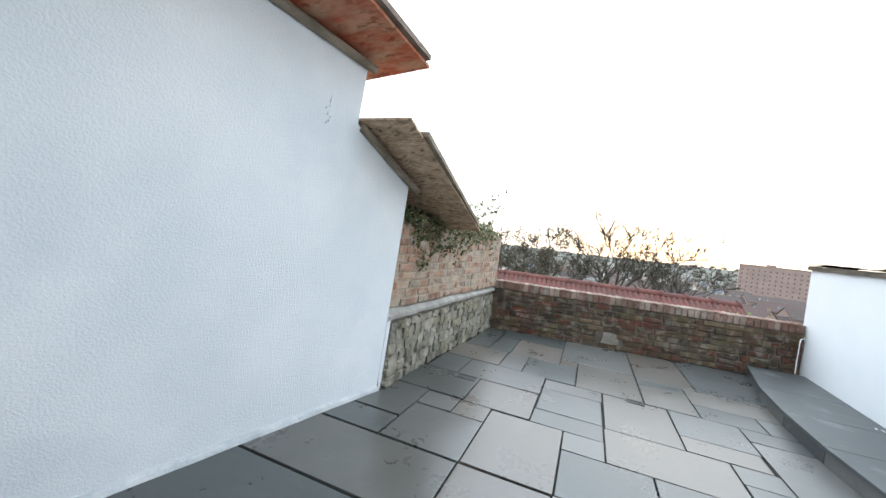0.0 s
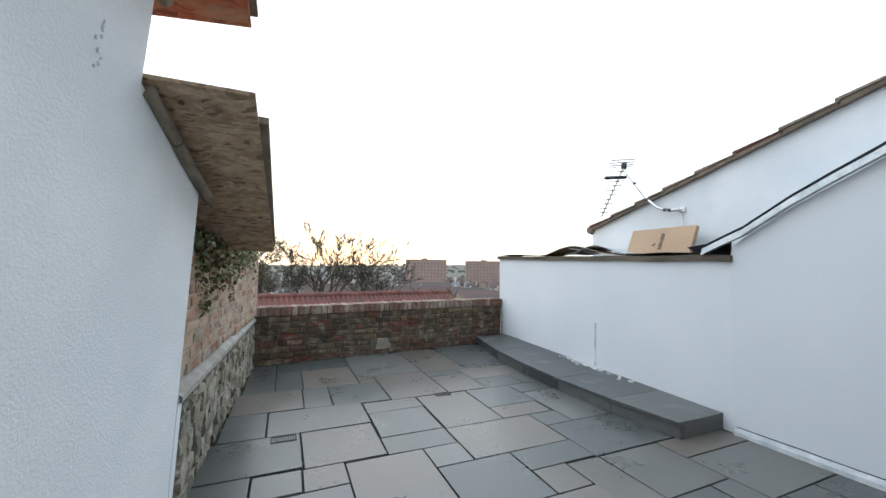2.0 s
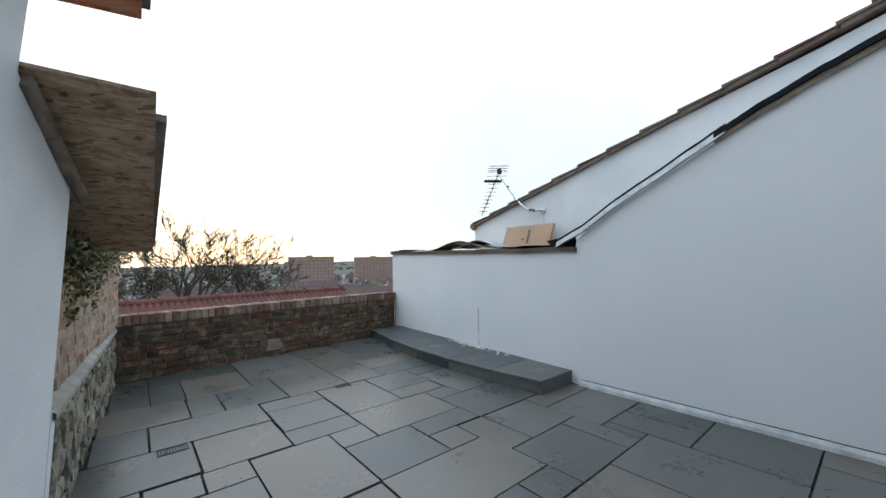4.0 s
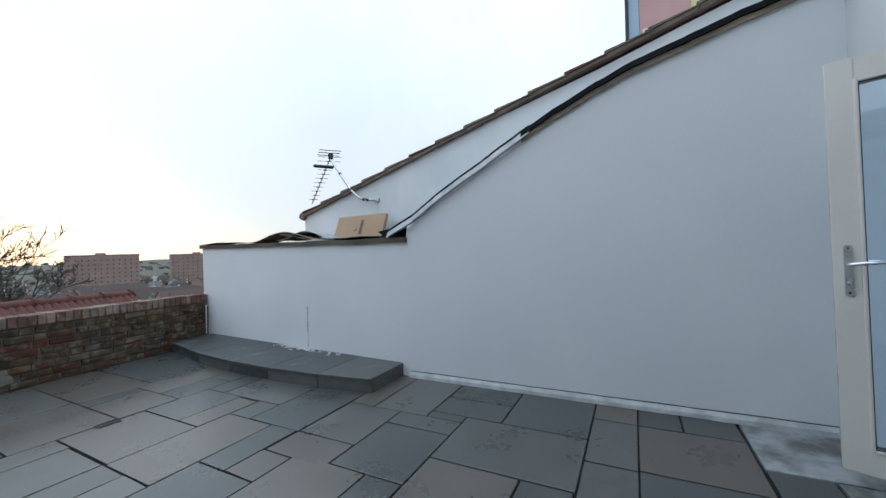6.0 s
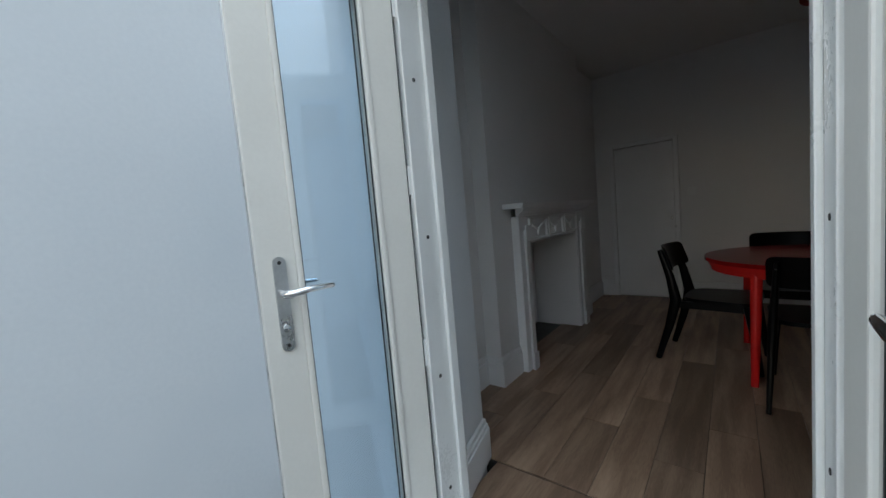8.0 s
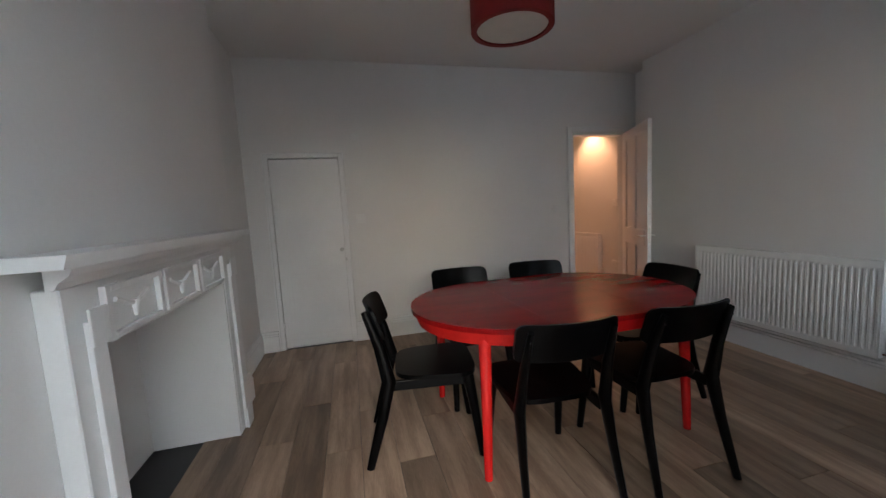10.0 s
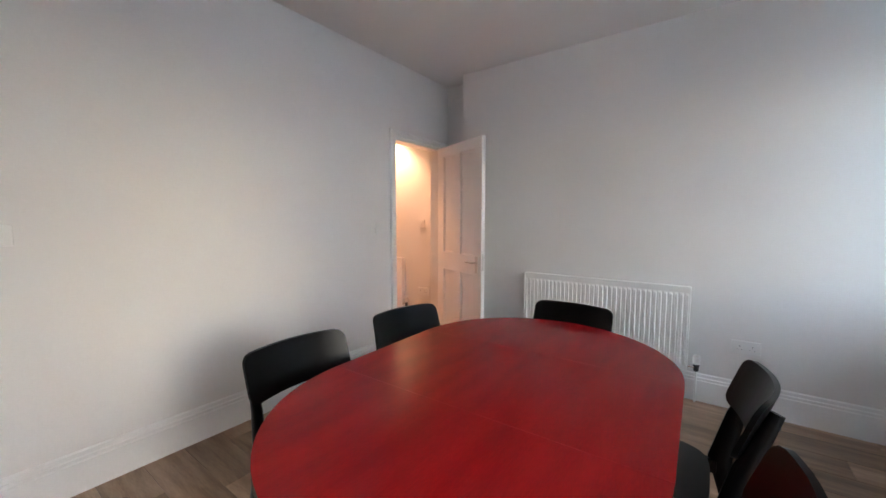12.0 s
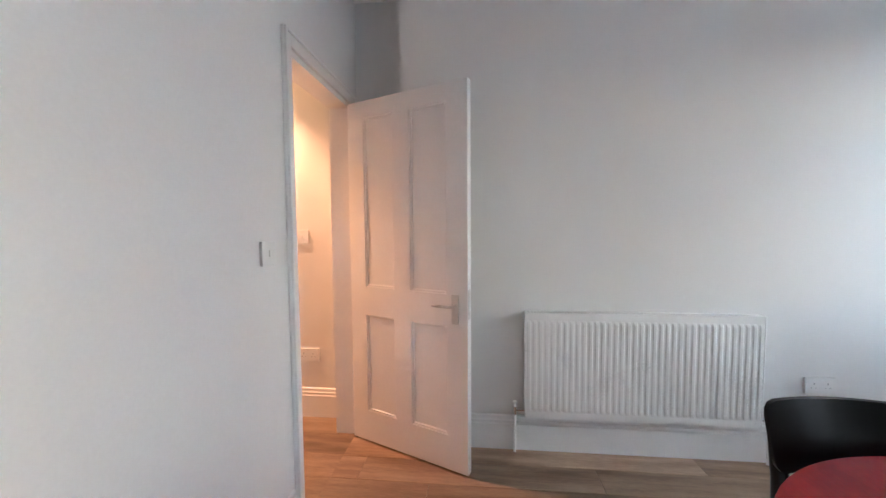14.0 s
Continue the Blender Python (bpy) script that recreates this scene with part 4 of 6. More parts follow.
# ---- sockets and switches ----
def plate(name, m, w, h, label, category, kind="socket"):
    ob = thing(name, label, category, m)
    bm = bmesh.new()
    box(bm, (-w / 2, 0.0005, -h / 2), (w / 2, 0.012, h / 2))
    soften(bm, 0.003, 2)
    part("face_plate", bm, SOCKET_WHITE, ob)
    if kind == "socket":
        for sx in (-0.033, 0.033):
            bm = bmesh.new()
            box(bm, (sx - 0.0015, 0.0115, 0.006), (sx + 0.0015, 0.0124, 0.014))
            box(bm, (sx - 0.013, 0.0115, -0.013), (sx - 0.008, 0.0124, -0.0105))
            box(bm, (sx + 0.008, 0.0115, -0.013), (sx + 0.013, 0.0124, -0.0105))
            part("pin_holes", bm, DARK, ob)
            bm = bmesh.new()
            x = sx * 0.45 + (0.045 if sx > 0 else -0.045)
            box(bm, (x - 0.005, 0.0115, 0.014), (x + 0.005, 0.015, 0.030))
            part("rocker", bm, SOCKET_WHITE, ob)
    else:
        bm = bmesh.new()
        box(bm, (-0.006, 0.0115, -0.012), (0.006, 0.017, 0.012))
        soften(bm, 0.002, 1)
        part("rocker", bm, SOCKET_WHITE if kind == "switch" else DARK, ob)
    return ob


plate("wall_socket", pose(WEST_IN, -2.58, 0.575, 0, 0, -90), 0.15, 0.088, "white double wall socket above the skirting", "socket")
plate("wall_socket", pose(-1.95, -5.50, 0.57, 0, 0, -90), 0.15, 0.088, "white double wall socket in the hall", "socket")
plate("light_switch", pose(-0.87, FAR, 1.33), 0.088, 0.088, "white light switch beside the doorway", "switch", "switch")
plate("light_switch", pose(-1.95, -5.52, 1.36, 0, 0, -90), 0.088, 0.088, "white light switch in the hall", "switch", "switch")
plate("thermostat", pose(1.235, FAR, 1.345), 0.088, 0.088, "small white control plate on the plaster wall", "control", "switch")
plate("wall_sensor", pose(1.235, FAR, 2.11), 0.088, 0.06, "small white box high on the wall", "control", "switch")

# pendant lamp
lamp = thing("pendant_lamp", "dark red fabric drum pendant lamp with a pale lining", "lamp", pose(0.29, -3.66, 2.455))
bm = bmesh.new()
lathe(bm, [(0.245, 0.0), (0.25, 0.002), (0.25, 0.24), (0.245, 0.242), (0.245, 0.238), (0.244, 0.006), (0.215, 0.004), (0.215, 0.0), (0.245, 0.0)], 56)
part("shade", bm, RED_SHADE, lamp, "red fabric drum shade", True)
bm = bmesh.new()
lathe(bm, [(0.0, 0.012), (0.2145, 0.012), (0.2145, 0.016), (0.0, 0.016)], 48)
part("diffuser", bm, SHADE_IN, lamp, "pale diffuser disc", True)
bm = bmesh.new()
tube(bm, [(0, 0, 0.02), (0, 0, 0.31)], 0.004, 8)
part("cord", bm, DARK, lamp)
bm = bmesh.new()
lathe(bm, [(0.0, 0.305), (0.045, 0.305), (0.05, 0.312), (0.05, 0.335), (0, 0.335)], 20)
part("ceiling_rose", bm, SOCKET_WHITE, lamp, "", True)
for k in range(3):
    a = k * 2.094
    bm = bmesh.new()
    tube(bm, [(0, 0, 0.21), (0.243 * math.cos(a), 0.243 * math.sin(a), 0.225)], 0.003, 6)
    part("spider_arm", bm, STEEL, lamp)

# hall spot light
spot = thing("ceiling_spotlight", "small recessed warm ceiling spotlight in the hall", "lamp", pose(-1.72, -5.95, 2.519))
bm = bmesh.new()
lathe(bm, [(0.032, 0.0), (0.045, -0.004), (0.045, 0.0)], 24)
part("trim_ring", bm, CHROME, spot, "", True)
bm = bmesh.new()
lathe(bm, [(0.0, -0.001), (0.031, -0.001)], 24)
part("bulb", bm, glow("warm_bulb", (1.0, 0.62, 0.30), 25), spot)
warm = new("hall_light", bpy.data.lights.new("hall_light", "SPOT"))
warm.data.energy, warm.data.color, warm.data.spot_size, warm.data.spot_blend, warm.data.shadow_soft_size = 10.5, (1.0, 0.45, 0.22), radians(110), 0.6, 0.03
warm.matrix_world = look((-1.72, -5.95, 2.50), (-1.73, -5.95, 0))


# ---- table and chairs ----
table = thing("dining_table", "glossy red oval extending dining table with round legs", "table", pose(0.252, -3.372, ROOM_FLOOR, 0, 0, 1.1))


def stadium(r, half, n=28):
    pts = [(half + r * math.cos(a), r * math.sin(a)) for a in (-math.pi / 2 + math.pi * k / n for k in range(n + 1))]
    return pts + [(-x, -y) for x, y in pts]


R, HALF = 0.531, 0.276
left = [(-HALF + R * math.cos(a), R * math.sin(a)) for a in (math.pi / 2 + math.pi * k / 36 for k in range(37))]
for nm, outline in (("leaf_end", left), ("leaf_end", [(-x, -y) for x, y in left]), ("leaf_middle", [(-HALF + 0.001, -R), (HALF - 0.001, -R), (HALF - 0.001, R), (-HALF + 0.001, R)])):
    bm = bmesh.new()
    prism(bm, outline, 0.698, 0.722)
    if nm == "leaf_end":
        soften(bm, 0.003, 2, 50)
    part(nm, bm, RED_TOP, table, "red stained table top leaf", True)
bm = bmesh.new()
ring_o, ring_i = stadium(R - 0.035, HALF), stadium(R - 0.06, HALF)
ring_t = stadium(R - 0.012, HALF)
n = len(ring_o)
va, vb, vc, vd = ([bm.verts.new((x, y, z)) for x, y in ring] for ring, z in ((ring_o, 0.635), (ring_i, 0.635), (ring_i, 0.697), (ring_t, 0.697)))
for i in range(n):
    j = (i + 1) % n
    for p, q in ((va, vb), (vb, vc), (vc, vd), (vd, va)):
        bm.faces.new((p[i], p[j], q[j], q[i]))
part("apron", bm, RED_PAINT, table, "bright red painted apron", True)
for sx, sy in ((1, 1), (1, -1), (-1, 1), (-1, -1)):
    bm = bmesh.new()
    tube(bm, [(sx * 0.573, sy * 0.405, 0.0), (sx * 0.565, sy * 0.396, 0.3), (sx * 0.555, sy * 0.384, 0.697)], [0.019, 0.024, 0.030], 18)
    part("leg", bm, RED_PAINT, table, "round tapered bright red leg", True)


def chair():
    """Chair facing local +y, its back at y = 0."""
    ob = thing("dining_chair", "black stained wooden dining chair with a curved backrest", "chair", pose(0, 0, 0), "chairs round the table")
    # seat: a shaped, slightly dished board
    bm = bmesh.new()
    outline = []
    for k in range(40):
        a = 2 * math.pi * k / 40
        c, s = math.cos(a), math.sin(a)
        e = 4.5
        r = (abs(c) ** e + abs(s) ** e) ** (-1 / e)
        y = s * r
        outline.append((c * r * (0.205 + 0.022 * y), 0.245 + y * 0.205))
    prism(bm, outline, 0.425, 0.447)
    soften(bm, 0.008, 3, 60)
    part("seat", bm, BLACK_WOOD, ob, "shaped black seat", True)
    # backrest: a curved board, tilted
    bm = bmesh.new()
    cols, rows, grid = 17, 7, []
    for side in (0, 1):
        face = []
        for j in range(rows):
            v = j / (rows - 1)
            line = []
            for i in range(cols):
                u = math.sin((i / (cols - 1) * 2 - 1) * math.pi / 2)
                cut = 0.034 * (1 - math.sqrt(max(0.0, 1 - (max(0, abs(u) - 0.84) / 0.16) ** 2)))
                z = 0.635 + cut + v * (0.165 - 2 * cut)
                y = -0.045 + 0.05 * u * u - (z - 0.62) * 0.33 + side * 0.014
                line.append(bm.verts.new((u * 0.21, y, z)))
            face.append(line)
        grid.append(face)
    for side, face in enumerate(grid):
        for j in range(rows - 1):
            for i in range(cols - 1):
                bm.faces.new((face[j][i], face[j][i + 1], face[j + 1][i + 1], face[j + 1][i]))
    f, b = grid
    for i in range(cols - 1):
        bm.faces.new((f[0][i], f[0][i + 1], b[0][i + 1], b[0][i])), bm.faces.new((f[-1][i], f[-1][i + 1], b[-1][i + 1], b[-1][i]))
    for j in range(rows - 1):
        bm.faces.new((f[j][0], f[j + 1][0], b[j + 1][0], b[j][0])), bm.faces.new((f[j][-1], f[j + 1][-1], b[j + 1][-1], b[j][-1]))
    part("backrest", bm, BLACK_WOOD, ob, "curved black backrest with open grain", True)
    for s in (-1, 1):
        bm = bmesh.new()
        tube(bm, [(s * 0.205, -0.105, 0.0), (s * 0.195, -0.03, 0.25), (s * 0.188, 0.012, 0.43), (s * 0.178, -0.024, 0.60), (s * 0.168, -0.084, 0.775)], [0.019, 0.027, 0.036, 0.027, 0.016], 12)
        for v in bm.verts:
            c = s * (0.205 - 0.04 * min(1, v.co.z / 0.775))
            v.co.x = c + (v.co.x - c) * 0.62
        leg = part("back_leg", bm, BLACK_WOOD, ob, "", True)
        for z in (0.66, 0.74):
            bm = bmesh.new()
            yy = -0.024 - (z - 0.60) * 0.343 - 0.016
            lathe(bm, [(0, 0.004), (0.005, 0.003), (0.006, 0)], 8)
            bmesh.ops.rotate(bm, matrix=Matrix.Rotation(radians(90), 3, "X"), verts=bm.verts)
            bmesh.ops.translate(bm, vec=(s * (0.168 + (0.775 - z) * 0.05), yy, z), verts=bm.verts)
            part("screw", bm, DARK, leg, "small blackened screw head")
        bm = bmesh.new()
        tube(bm, [(s * 0.195, 0.455, 0.0), (s * 0.185, 0.425, 0.25), (s * 0.175, 0.40, 0.424)], [0.017, 0.023, 0.030], 12)
        part("front_leg", bm, BLACK_WOOD, ob, "", True)
        bm = bmesh.new()
        box(bm, (s * 0.175 - 0.01, 0.02, 0.375), (s * 0.175 + 0.01, 0.40, 0.424))
        soften(bm, 0.004, 2)
        part("side_rail", bm, BLACK_WOOD, ob)
    bm = bmesh.new()
    box(bm, (-0.165, 0.385, 0.38), (0.165, 0.405, 0.424))
    soften(bm, 0.004, 2)
    part("front_rail", bm, BLACK_WOOD, ob)
    return ob


first = chair()
first.matrix_world = pose(1.205, -3.385, ROOM_FLOOR, 0, 0, 82)
for x, y, a in ((0.59, -4.014, -0.6), (-0.019, -4.011, -7.2), (-0.593, -3.396, -92.8), (0.564, -2.726, 175.6), (-0.007, -2.726, 180)):
    copy_thing(first, pose(x, y, ROOM_FLOOR, 0, 0, a))

# ---- roof edges over the side wall ----
eave = thing("roof_eave", "weathered reddish board under a roof overhang", "roof", pose(0, 0, 0))
bm = bmesh.new()
prism(bm, [(-1.75, 2.325), (-0.978, 2.418), (-0.978, 2.436), (-1.75, 2.347)], -1.04, 2.31, axis=1)
soffit = part("soffit_board", bm, OSB_RED, eave, "reddish weathered soffit board")
bm = bmesh.new()
prism(bm, [(-1.75, 2.357), (-0.948, 2.446), (-0.948, 2.478), (-1.75, 2.60)], -1.04, 2.26, axis=1)
part("roof_covering", bm, TILE_BROWN, eave, "dark roof covering")
bm = bmesh.new()
tube(bm, [(west_x(y, 2.325) + 0.012, y, 2.325) for y in (-1.0, 0, 1, 2.02, 2.10)], 0.028, 10)
part("edge_moulding", bm, TIMBER_OLD, eave, "rounded grey moulding at the wall top", True)

verge = thing("sloping_roof", "weathered chipboard underside of a sloping roof edge", "roof", pose(0, 0, 0))
sl = (1.41 - 1.98) / (3.67 - 2.08)


def roof_z(y):
    return 1.98 + (y - 2.08) * sl


bm = bmesh.new()
prism(bm, [(2.06, roof_z(2.06)), (3.68, roof_z(3.68)), (3.68, roof_z(3.68) + 0.016), (2.06, roof_z(2.06) + 0.016)], -2.6, -0.93, axis=0)
for v in bm.verts:
    if v.co.x > -1:
        v.co.x += (v.co.y - 2.06) * 0.028
part("soffit_board", bm, OSB, verge, "weathered chipboard soffit")
bm = bmesh.new()
prism(bm, [(2.24, roof_z(2.24) + 0.018), (3.62, roof_z(3.62) + 0.018), (3.62, roof_z(3.62) + 0.05), (2.24, roof_z(2.24) + 0.05)], -2.6, -0.885, axis=0)
for v in bm.verts:
    if v.co.x > -1:
        v.co.x += (v.co.y - 2.24) * 0.006
part("roof_covering", bm, TIMBER_OLD, verge, "second roof layer set back from the end")
bm = bmesh.new()
tube(bm, [(west_x(y, 1.85) + 0.012, y, roof_z(y) - 0.03 - (y - 2.1) * 0.07) for y in (2.08, 2.2, 2.34)], [0.03, 0.03, 0.028], 12)
tube(bm, [(west_x(y, 1.85) + 0.012, y, roof_z(y) - 0.03 - (y - 2.1) * 0.07) for y in (2.345, 2.5, 2.78)], [0.03, 0.03, 0.028], 12)
part("edge_moulding", bm, TIMBER_OLD, verge, "rounded grey moulding in two lengths", True)

# ---- rubble and brick side wall ----
def wall_x(y):
    return -1.275 + (y - 2.7) * 0.045


bm = bmesh.new()
prism(bm, [(wall_x(2.7) - 0.03, 2.70), (wall_x(5.75) - 0.03, 5.75), (wall_x(5.75) - 0.5, 5.75), (wall_x(2.7) - 0.5, 2.70)], 0, 0.60)
prism(bm, [(wall_x(2.7) - 0.145, 2.70), (wall_x(5.75) - 0.09, 5.75), (wall_x(5.75) - 0.5, 5.75), (wall_x(2.7) - 0.5, 2.70)], 0.60, 1.44)
rubble = structure("wall_rubble", bm, MORTAR, "old rubble stone wall with brickwork above")
bm = bmesh.new()
for i in range(16):
    y0, y1 = 2.70 + i * 0.19, 2.70 + (i + 1) * 0.19 + 0.004
    def row(y):
        j = 0.02 * noise.noise(Vector((y * 5, 0, 0)))
        return [(wall_x(y) - 0.155, 0.735 + j), (wall_x(y) + 0.012 + j * 0.6, 0.612 + j), (wall_x(y) + 0.012 + j * 0.6, 0.583 + j), (wall_x(y) - 0.155, 0.57)]
    a = [bm.verts.new((x, y0, z)) for x, z in row(y0)]
    b = [bm.verts.new((x, y1 - 0.004, z)) for x, z in row(y1 - 0.004)]
    for k in range(4):
        bm.faces.new((a[k], a[(k + 1) % 4], b[(k + 1) % 4], b[k]))
bmesh.ops.remove_doubles(bm, verts=bm.verts, dist=0.001)
structure("trim_rubble_ledge", bm, MORTAR_GREY, "sloping grey cement ledge on the rubble wall")

# ---- step along the low wall ----
step = thing("garden_step", "long low step of dark slate slabs beside the wall", "step", pose(0, 0, 0))


def step_x(y):
    return 1.93 + 0.056 * (y - 3.66) ** 2


def low_x(y):
    return EAST + (y - 2.262) * 0.0743


def curved(y0, y1, inner, outer, n=6):
    """Plan outline between two curves of x over y."""
    ys_ = [y0 + (y1 - y0) * k / n for k in range(n + 1)]
    return [(inner(y), y) for y in ys_] + [(outer(y), y) for y in ys_[::-1]]


joints = [2.34, 2.94, 3.62, 4.30, 5.02, 6.06]
for y0, y1 in zip(joints, joints[1:]):
    a, b = y0 + 0.004, y1 - 0.004
    bm = bmesh.new()
    prism(bm, curved(a, b, lambda y: step_x(y) - 0.012, lambda y: low_x(y) - 0.003, 1), 0.103, 0.131)
    soften(bm, 0.004, 2)
    part("tread_slab", bm, STEP_SLATE, step)
    bm = bmesh.new()
    prism(bm, curved(a, b, step_x, lambda y: step_x(y) + 0.03, 1), 0.001, 0.102)
    soften(bm, 0.003, 1)
    part("riser_slab", bm, STEP_SLATE, step)
bm = bmesh.new()
box(bm, (2.062, 2.344, 0.001), (low_x(2.34) - 0.006, 2.372, 0.102))
part("end_slab", bm, STEP_SLATE, step)
bm = bmesh.new()
prism(bm, curved(2.374, 6.0, lambda y: step_x(y) + 0.045, lambda y: low_x(y) - 0.01, 8), 0.001, 0.1025)
part("core", bm, JOINT, step)
# efflorescence below the run-off mark
bm = bmesh.new()
for k in range(150):
    y, z = 3.92 + random.gauss(0, 0.2), 0.132
    w = random.uniform(0.004, 0.014)
    x = low_x(y) - 0.008 - abs(random.gauss(0, 0.045))
    pts = [(x + w * 0.9 * math.cos(a) * random.uniform(0.5, 1), y + w * 2.4 * math.sin(a) * random.uniform(0.6, 1)) for a in (k2 * math.pi / 4 for k2 in range(8))]
    pts = [(min(px, low_x(py) - 0.004), py) for px, py in pts]
    prism(bm, pts, 0.1305, 0.1335 + 0.0001 * k)
part("lime_bloom", bm, LIME, step, "crusty white lime bloom", kind="stuff")
bm = bmesh.new()
left, right = [], []
for k in range(15):
    z = 0.145 + k * 0.036
    j = 0.004 * noise.noise(Vector((z * 14, 0.5, 0)))
    wide = 0.007 + 0.016 * max(0, noise.noise(Vector((z * 5, 3.1, 0))) + 0.35)
    left.append((3.822 + j + wide - 0.008 * k / 14, z))
    right.append((3.822 + j - wide - 0.008 * k / 14, z))
prism(bm, left + right[::-1], 0, 0.0025, axis=0)
for v in bm.verts:
    v.co.x = low_x(v.co.y) - 0.0035 + v.co.x
run = part("run_mark", bm, RUNOFF, None, "grey run-off mark on the white wall")
tagged(run, category="stain", kind="structure")

# ---- low wall top, neighbour's roof and gable ----
cap = thing("wall_capping", "untidy felt and timber capping on the low wall", "roof edge", pose(0, 0, 0))
bm = bmesh.new()
prism(bm, [(EAST - 0.035, 2.24), (EAST + 0.275, 6.33), (EAST + 0.60, 6.33), (EAST + 0.30, 2.24)], 1.372, 1.425)
for v in bm.verts:
    v.co.z += (v.co.y - 2.24) * 0.022
bmesh.ops.subdivide_edges(bm, edges=[e for e in bm.edges if abs(e.verts[0].co.y - e.verts[1].co.y) > 1], cuts=24)
for v in bm.verts:
    v.co.z += 0.012 * noise.noise(Vector((0, v.co.y * 2.2, 0)))
    v.co.x += 0.012 * noise.noise(Vector((0, v.co.y * 3.1, 5)))
part("edge_board", bm, TIMBER_DARK, cap, "weathered timber edge")


def curled_sheet(y0, y1, z, lift, depth, shift):
    bm = bmesh.new()
    nx, ny, g = 5, 26, []
    for up in (0, 0.006):
        face = []
        for j in range(ny):
            t = j / (ny - 1)
            y = y0 + (y1 - y0) * t
            line = []
            for i in range(nx):
                u = i / (nx - 1)
                zz = z + (y - 2.24) * 0.022 + lift * max(0, math.sin(math.pi * t)) ** 2 * (1 - 0.45 * u) + 0.008 * noise.noise(Vector((u * 3, y * 3, shift))) + up
                line.append(bm.verts.new((low_x(y) - 0.045 + shift * 0.01 + depth * u, y, zz)))
            face.append(line)
        g.append(face)
    for face in g:
        for j in range(ny - 1):
            for i in range(nx - 1):
                bm.faces.new((face[j][i], face[j][i + 1], face[j + 1][i + 1], face[j + 1][i]))
    lo_, hi_ = g
    for j in range(ny - 1):
        for i in (0, nx - 1):
            bm.faces.new((lo_[j][i], lo_[j + 1][i], hi_[j + 1][i], hi_[j][i]))
    for i in range(nx - 1):
        for j in (0, ny - 1):
            bm.faces.new((lo_[j][i], lo_[j][i + 1], hi_[j][i + 1], hi_[j][i]))
    return bm


part("felt_sheet", curled_sheet(4.9, 6.34, 1.432, 0.02, 0.34, 0), FELT, cap, "flat black felt strip", True)
part("felt_sheet", curled_sheet(3.45, 4.95, 1.436, 0.115, 0.36, 1), OSB, cap, "lifted curling roof sheet", True)
part("lead_sheet", curled_sheet(3.25, 4.35, 1.446, 0.10, 0.40, 2), LEAD, cap, "curling grey lead sheet", True)
part("felt_sheet", curled_sheet(2.28, 3.40, 1.434, 0.015, 0.36, 3), FELT, cap, "flat black felt strip", True)

GX = 3.14
bm = bmesh.new()
prism(bm, [(-2.5, 0), (4.32, 0), (4.32, 1.84), (2.83, 2.28), (1.54, 2.64), (0.41, 2.93), (-0.30, 3.14), (-2.5, 3.75)], GX, GX + 0.2, axis=0)
gable = structure("wall_neighbour", bm, RENDER_WHITE, "white painted gable wall of the neighbouring house")
bm = bmesh.new()
prism(bm, [(EAST + 0.165, -2.0), (EAST + 0.165, 2.262), (EAST + 0.53, 6.35), (GX + 2, 6.35), (GX + 2, 4.33), (GX - 0.002, 4.33), (GX - 0.002, -2.0)], 1.30, 1.40)
structure("roof_flat", bm, FELT, "black felt flat roof behind the wall")
roof = thing("neighbour_roof", "clay tile roof with brown verge tiles", "roof", pose(0, 0, 0))
bm = bmesh.new()
prism(bm, [(4.36, 1.81), (2.83, 2.26), (1.54, 2.63), (0.07, 3.06), (-2.5, 3.80), (-2.5, 3.83), (0.07, 3.09), (1.54, 2.66), (2.83, 2.29), (4.36, 1.84)], GX + 0.02, GX + 5, axis=0)
part("roof_slope", bm, TERRACOTTA, roof, "red clay tiled slope")
ys = [4.30 - 0.36 * k for k in range(19)]


def verge_z(y):
    return 1.835 + (4.25 - y) * 0.291


for k, y in enumerate(ys):
    bm = bmesh.new()
    z0, z1 = verge_z(y), verge_z(y - 0.38)
    prism(bm, [(y, z0 + 0.012), (y - 0.375, z1 + 0.016), (y - 0.375, z1 + 0.044), (y, z0 + 0.056)], GX - 0.055, GX + 0.10, axis=0)
    soften(bm, 0.006, 1)
    tile = part("verge_tile", bm, TILE_BROWN, roof)
    bm = bmesh.new()
    prism(bm, [(y + 0.01, z0 + 0.058), (y - 0.375, z1 + 0.046), (y - 0.375, z1 + 0.056), (y + 0.01, z0 + 0.084)], GX - 0.065, GX + 0.3, axis=0)
    part("top_tile", bm, TILE_BROWN if k % 5 else TERRACOTTA, tile)

bm = bmesh.new()
tube(bm, [(GX - 0.05, 4.33, 1.845), (GX + 0.02, 4.335, 1.84), (GX + 0.12, 4.335, 1.84)], [0.05, 0.06, 0.06], 12)
part("end_tile", bm, TILE_BROWN, roof, "rounded end tile at the eave", True)
loose = thing("loose_cable", "thin white cable lying in a loop on the flat roof edge", "cable", pose(0, 0, 0))
bm = bmesh.new()
tube(bm, [(2.78 + 0.06 * math.cos(a), 4.28 + 0.10 * math.sin(a), 1.60 - 0.01 * a) for a in (k * 0.6 for k in range(11))] + [(2.76, 4.1, 1.53), (2.74, 3.9, 1.50), (2.76, 3.6, 1.482)], 0.006, 6)
part("cable", bm, SOCKET_WHITE, loose, "", True)

# flashing along the rising wall top
flash = thing("roof_flashing", "black felt and pale lead flashing along the wall top", "flashing", pose(0, 0, 0))


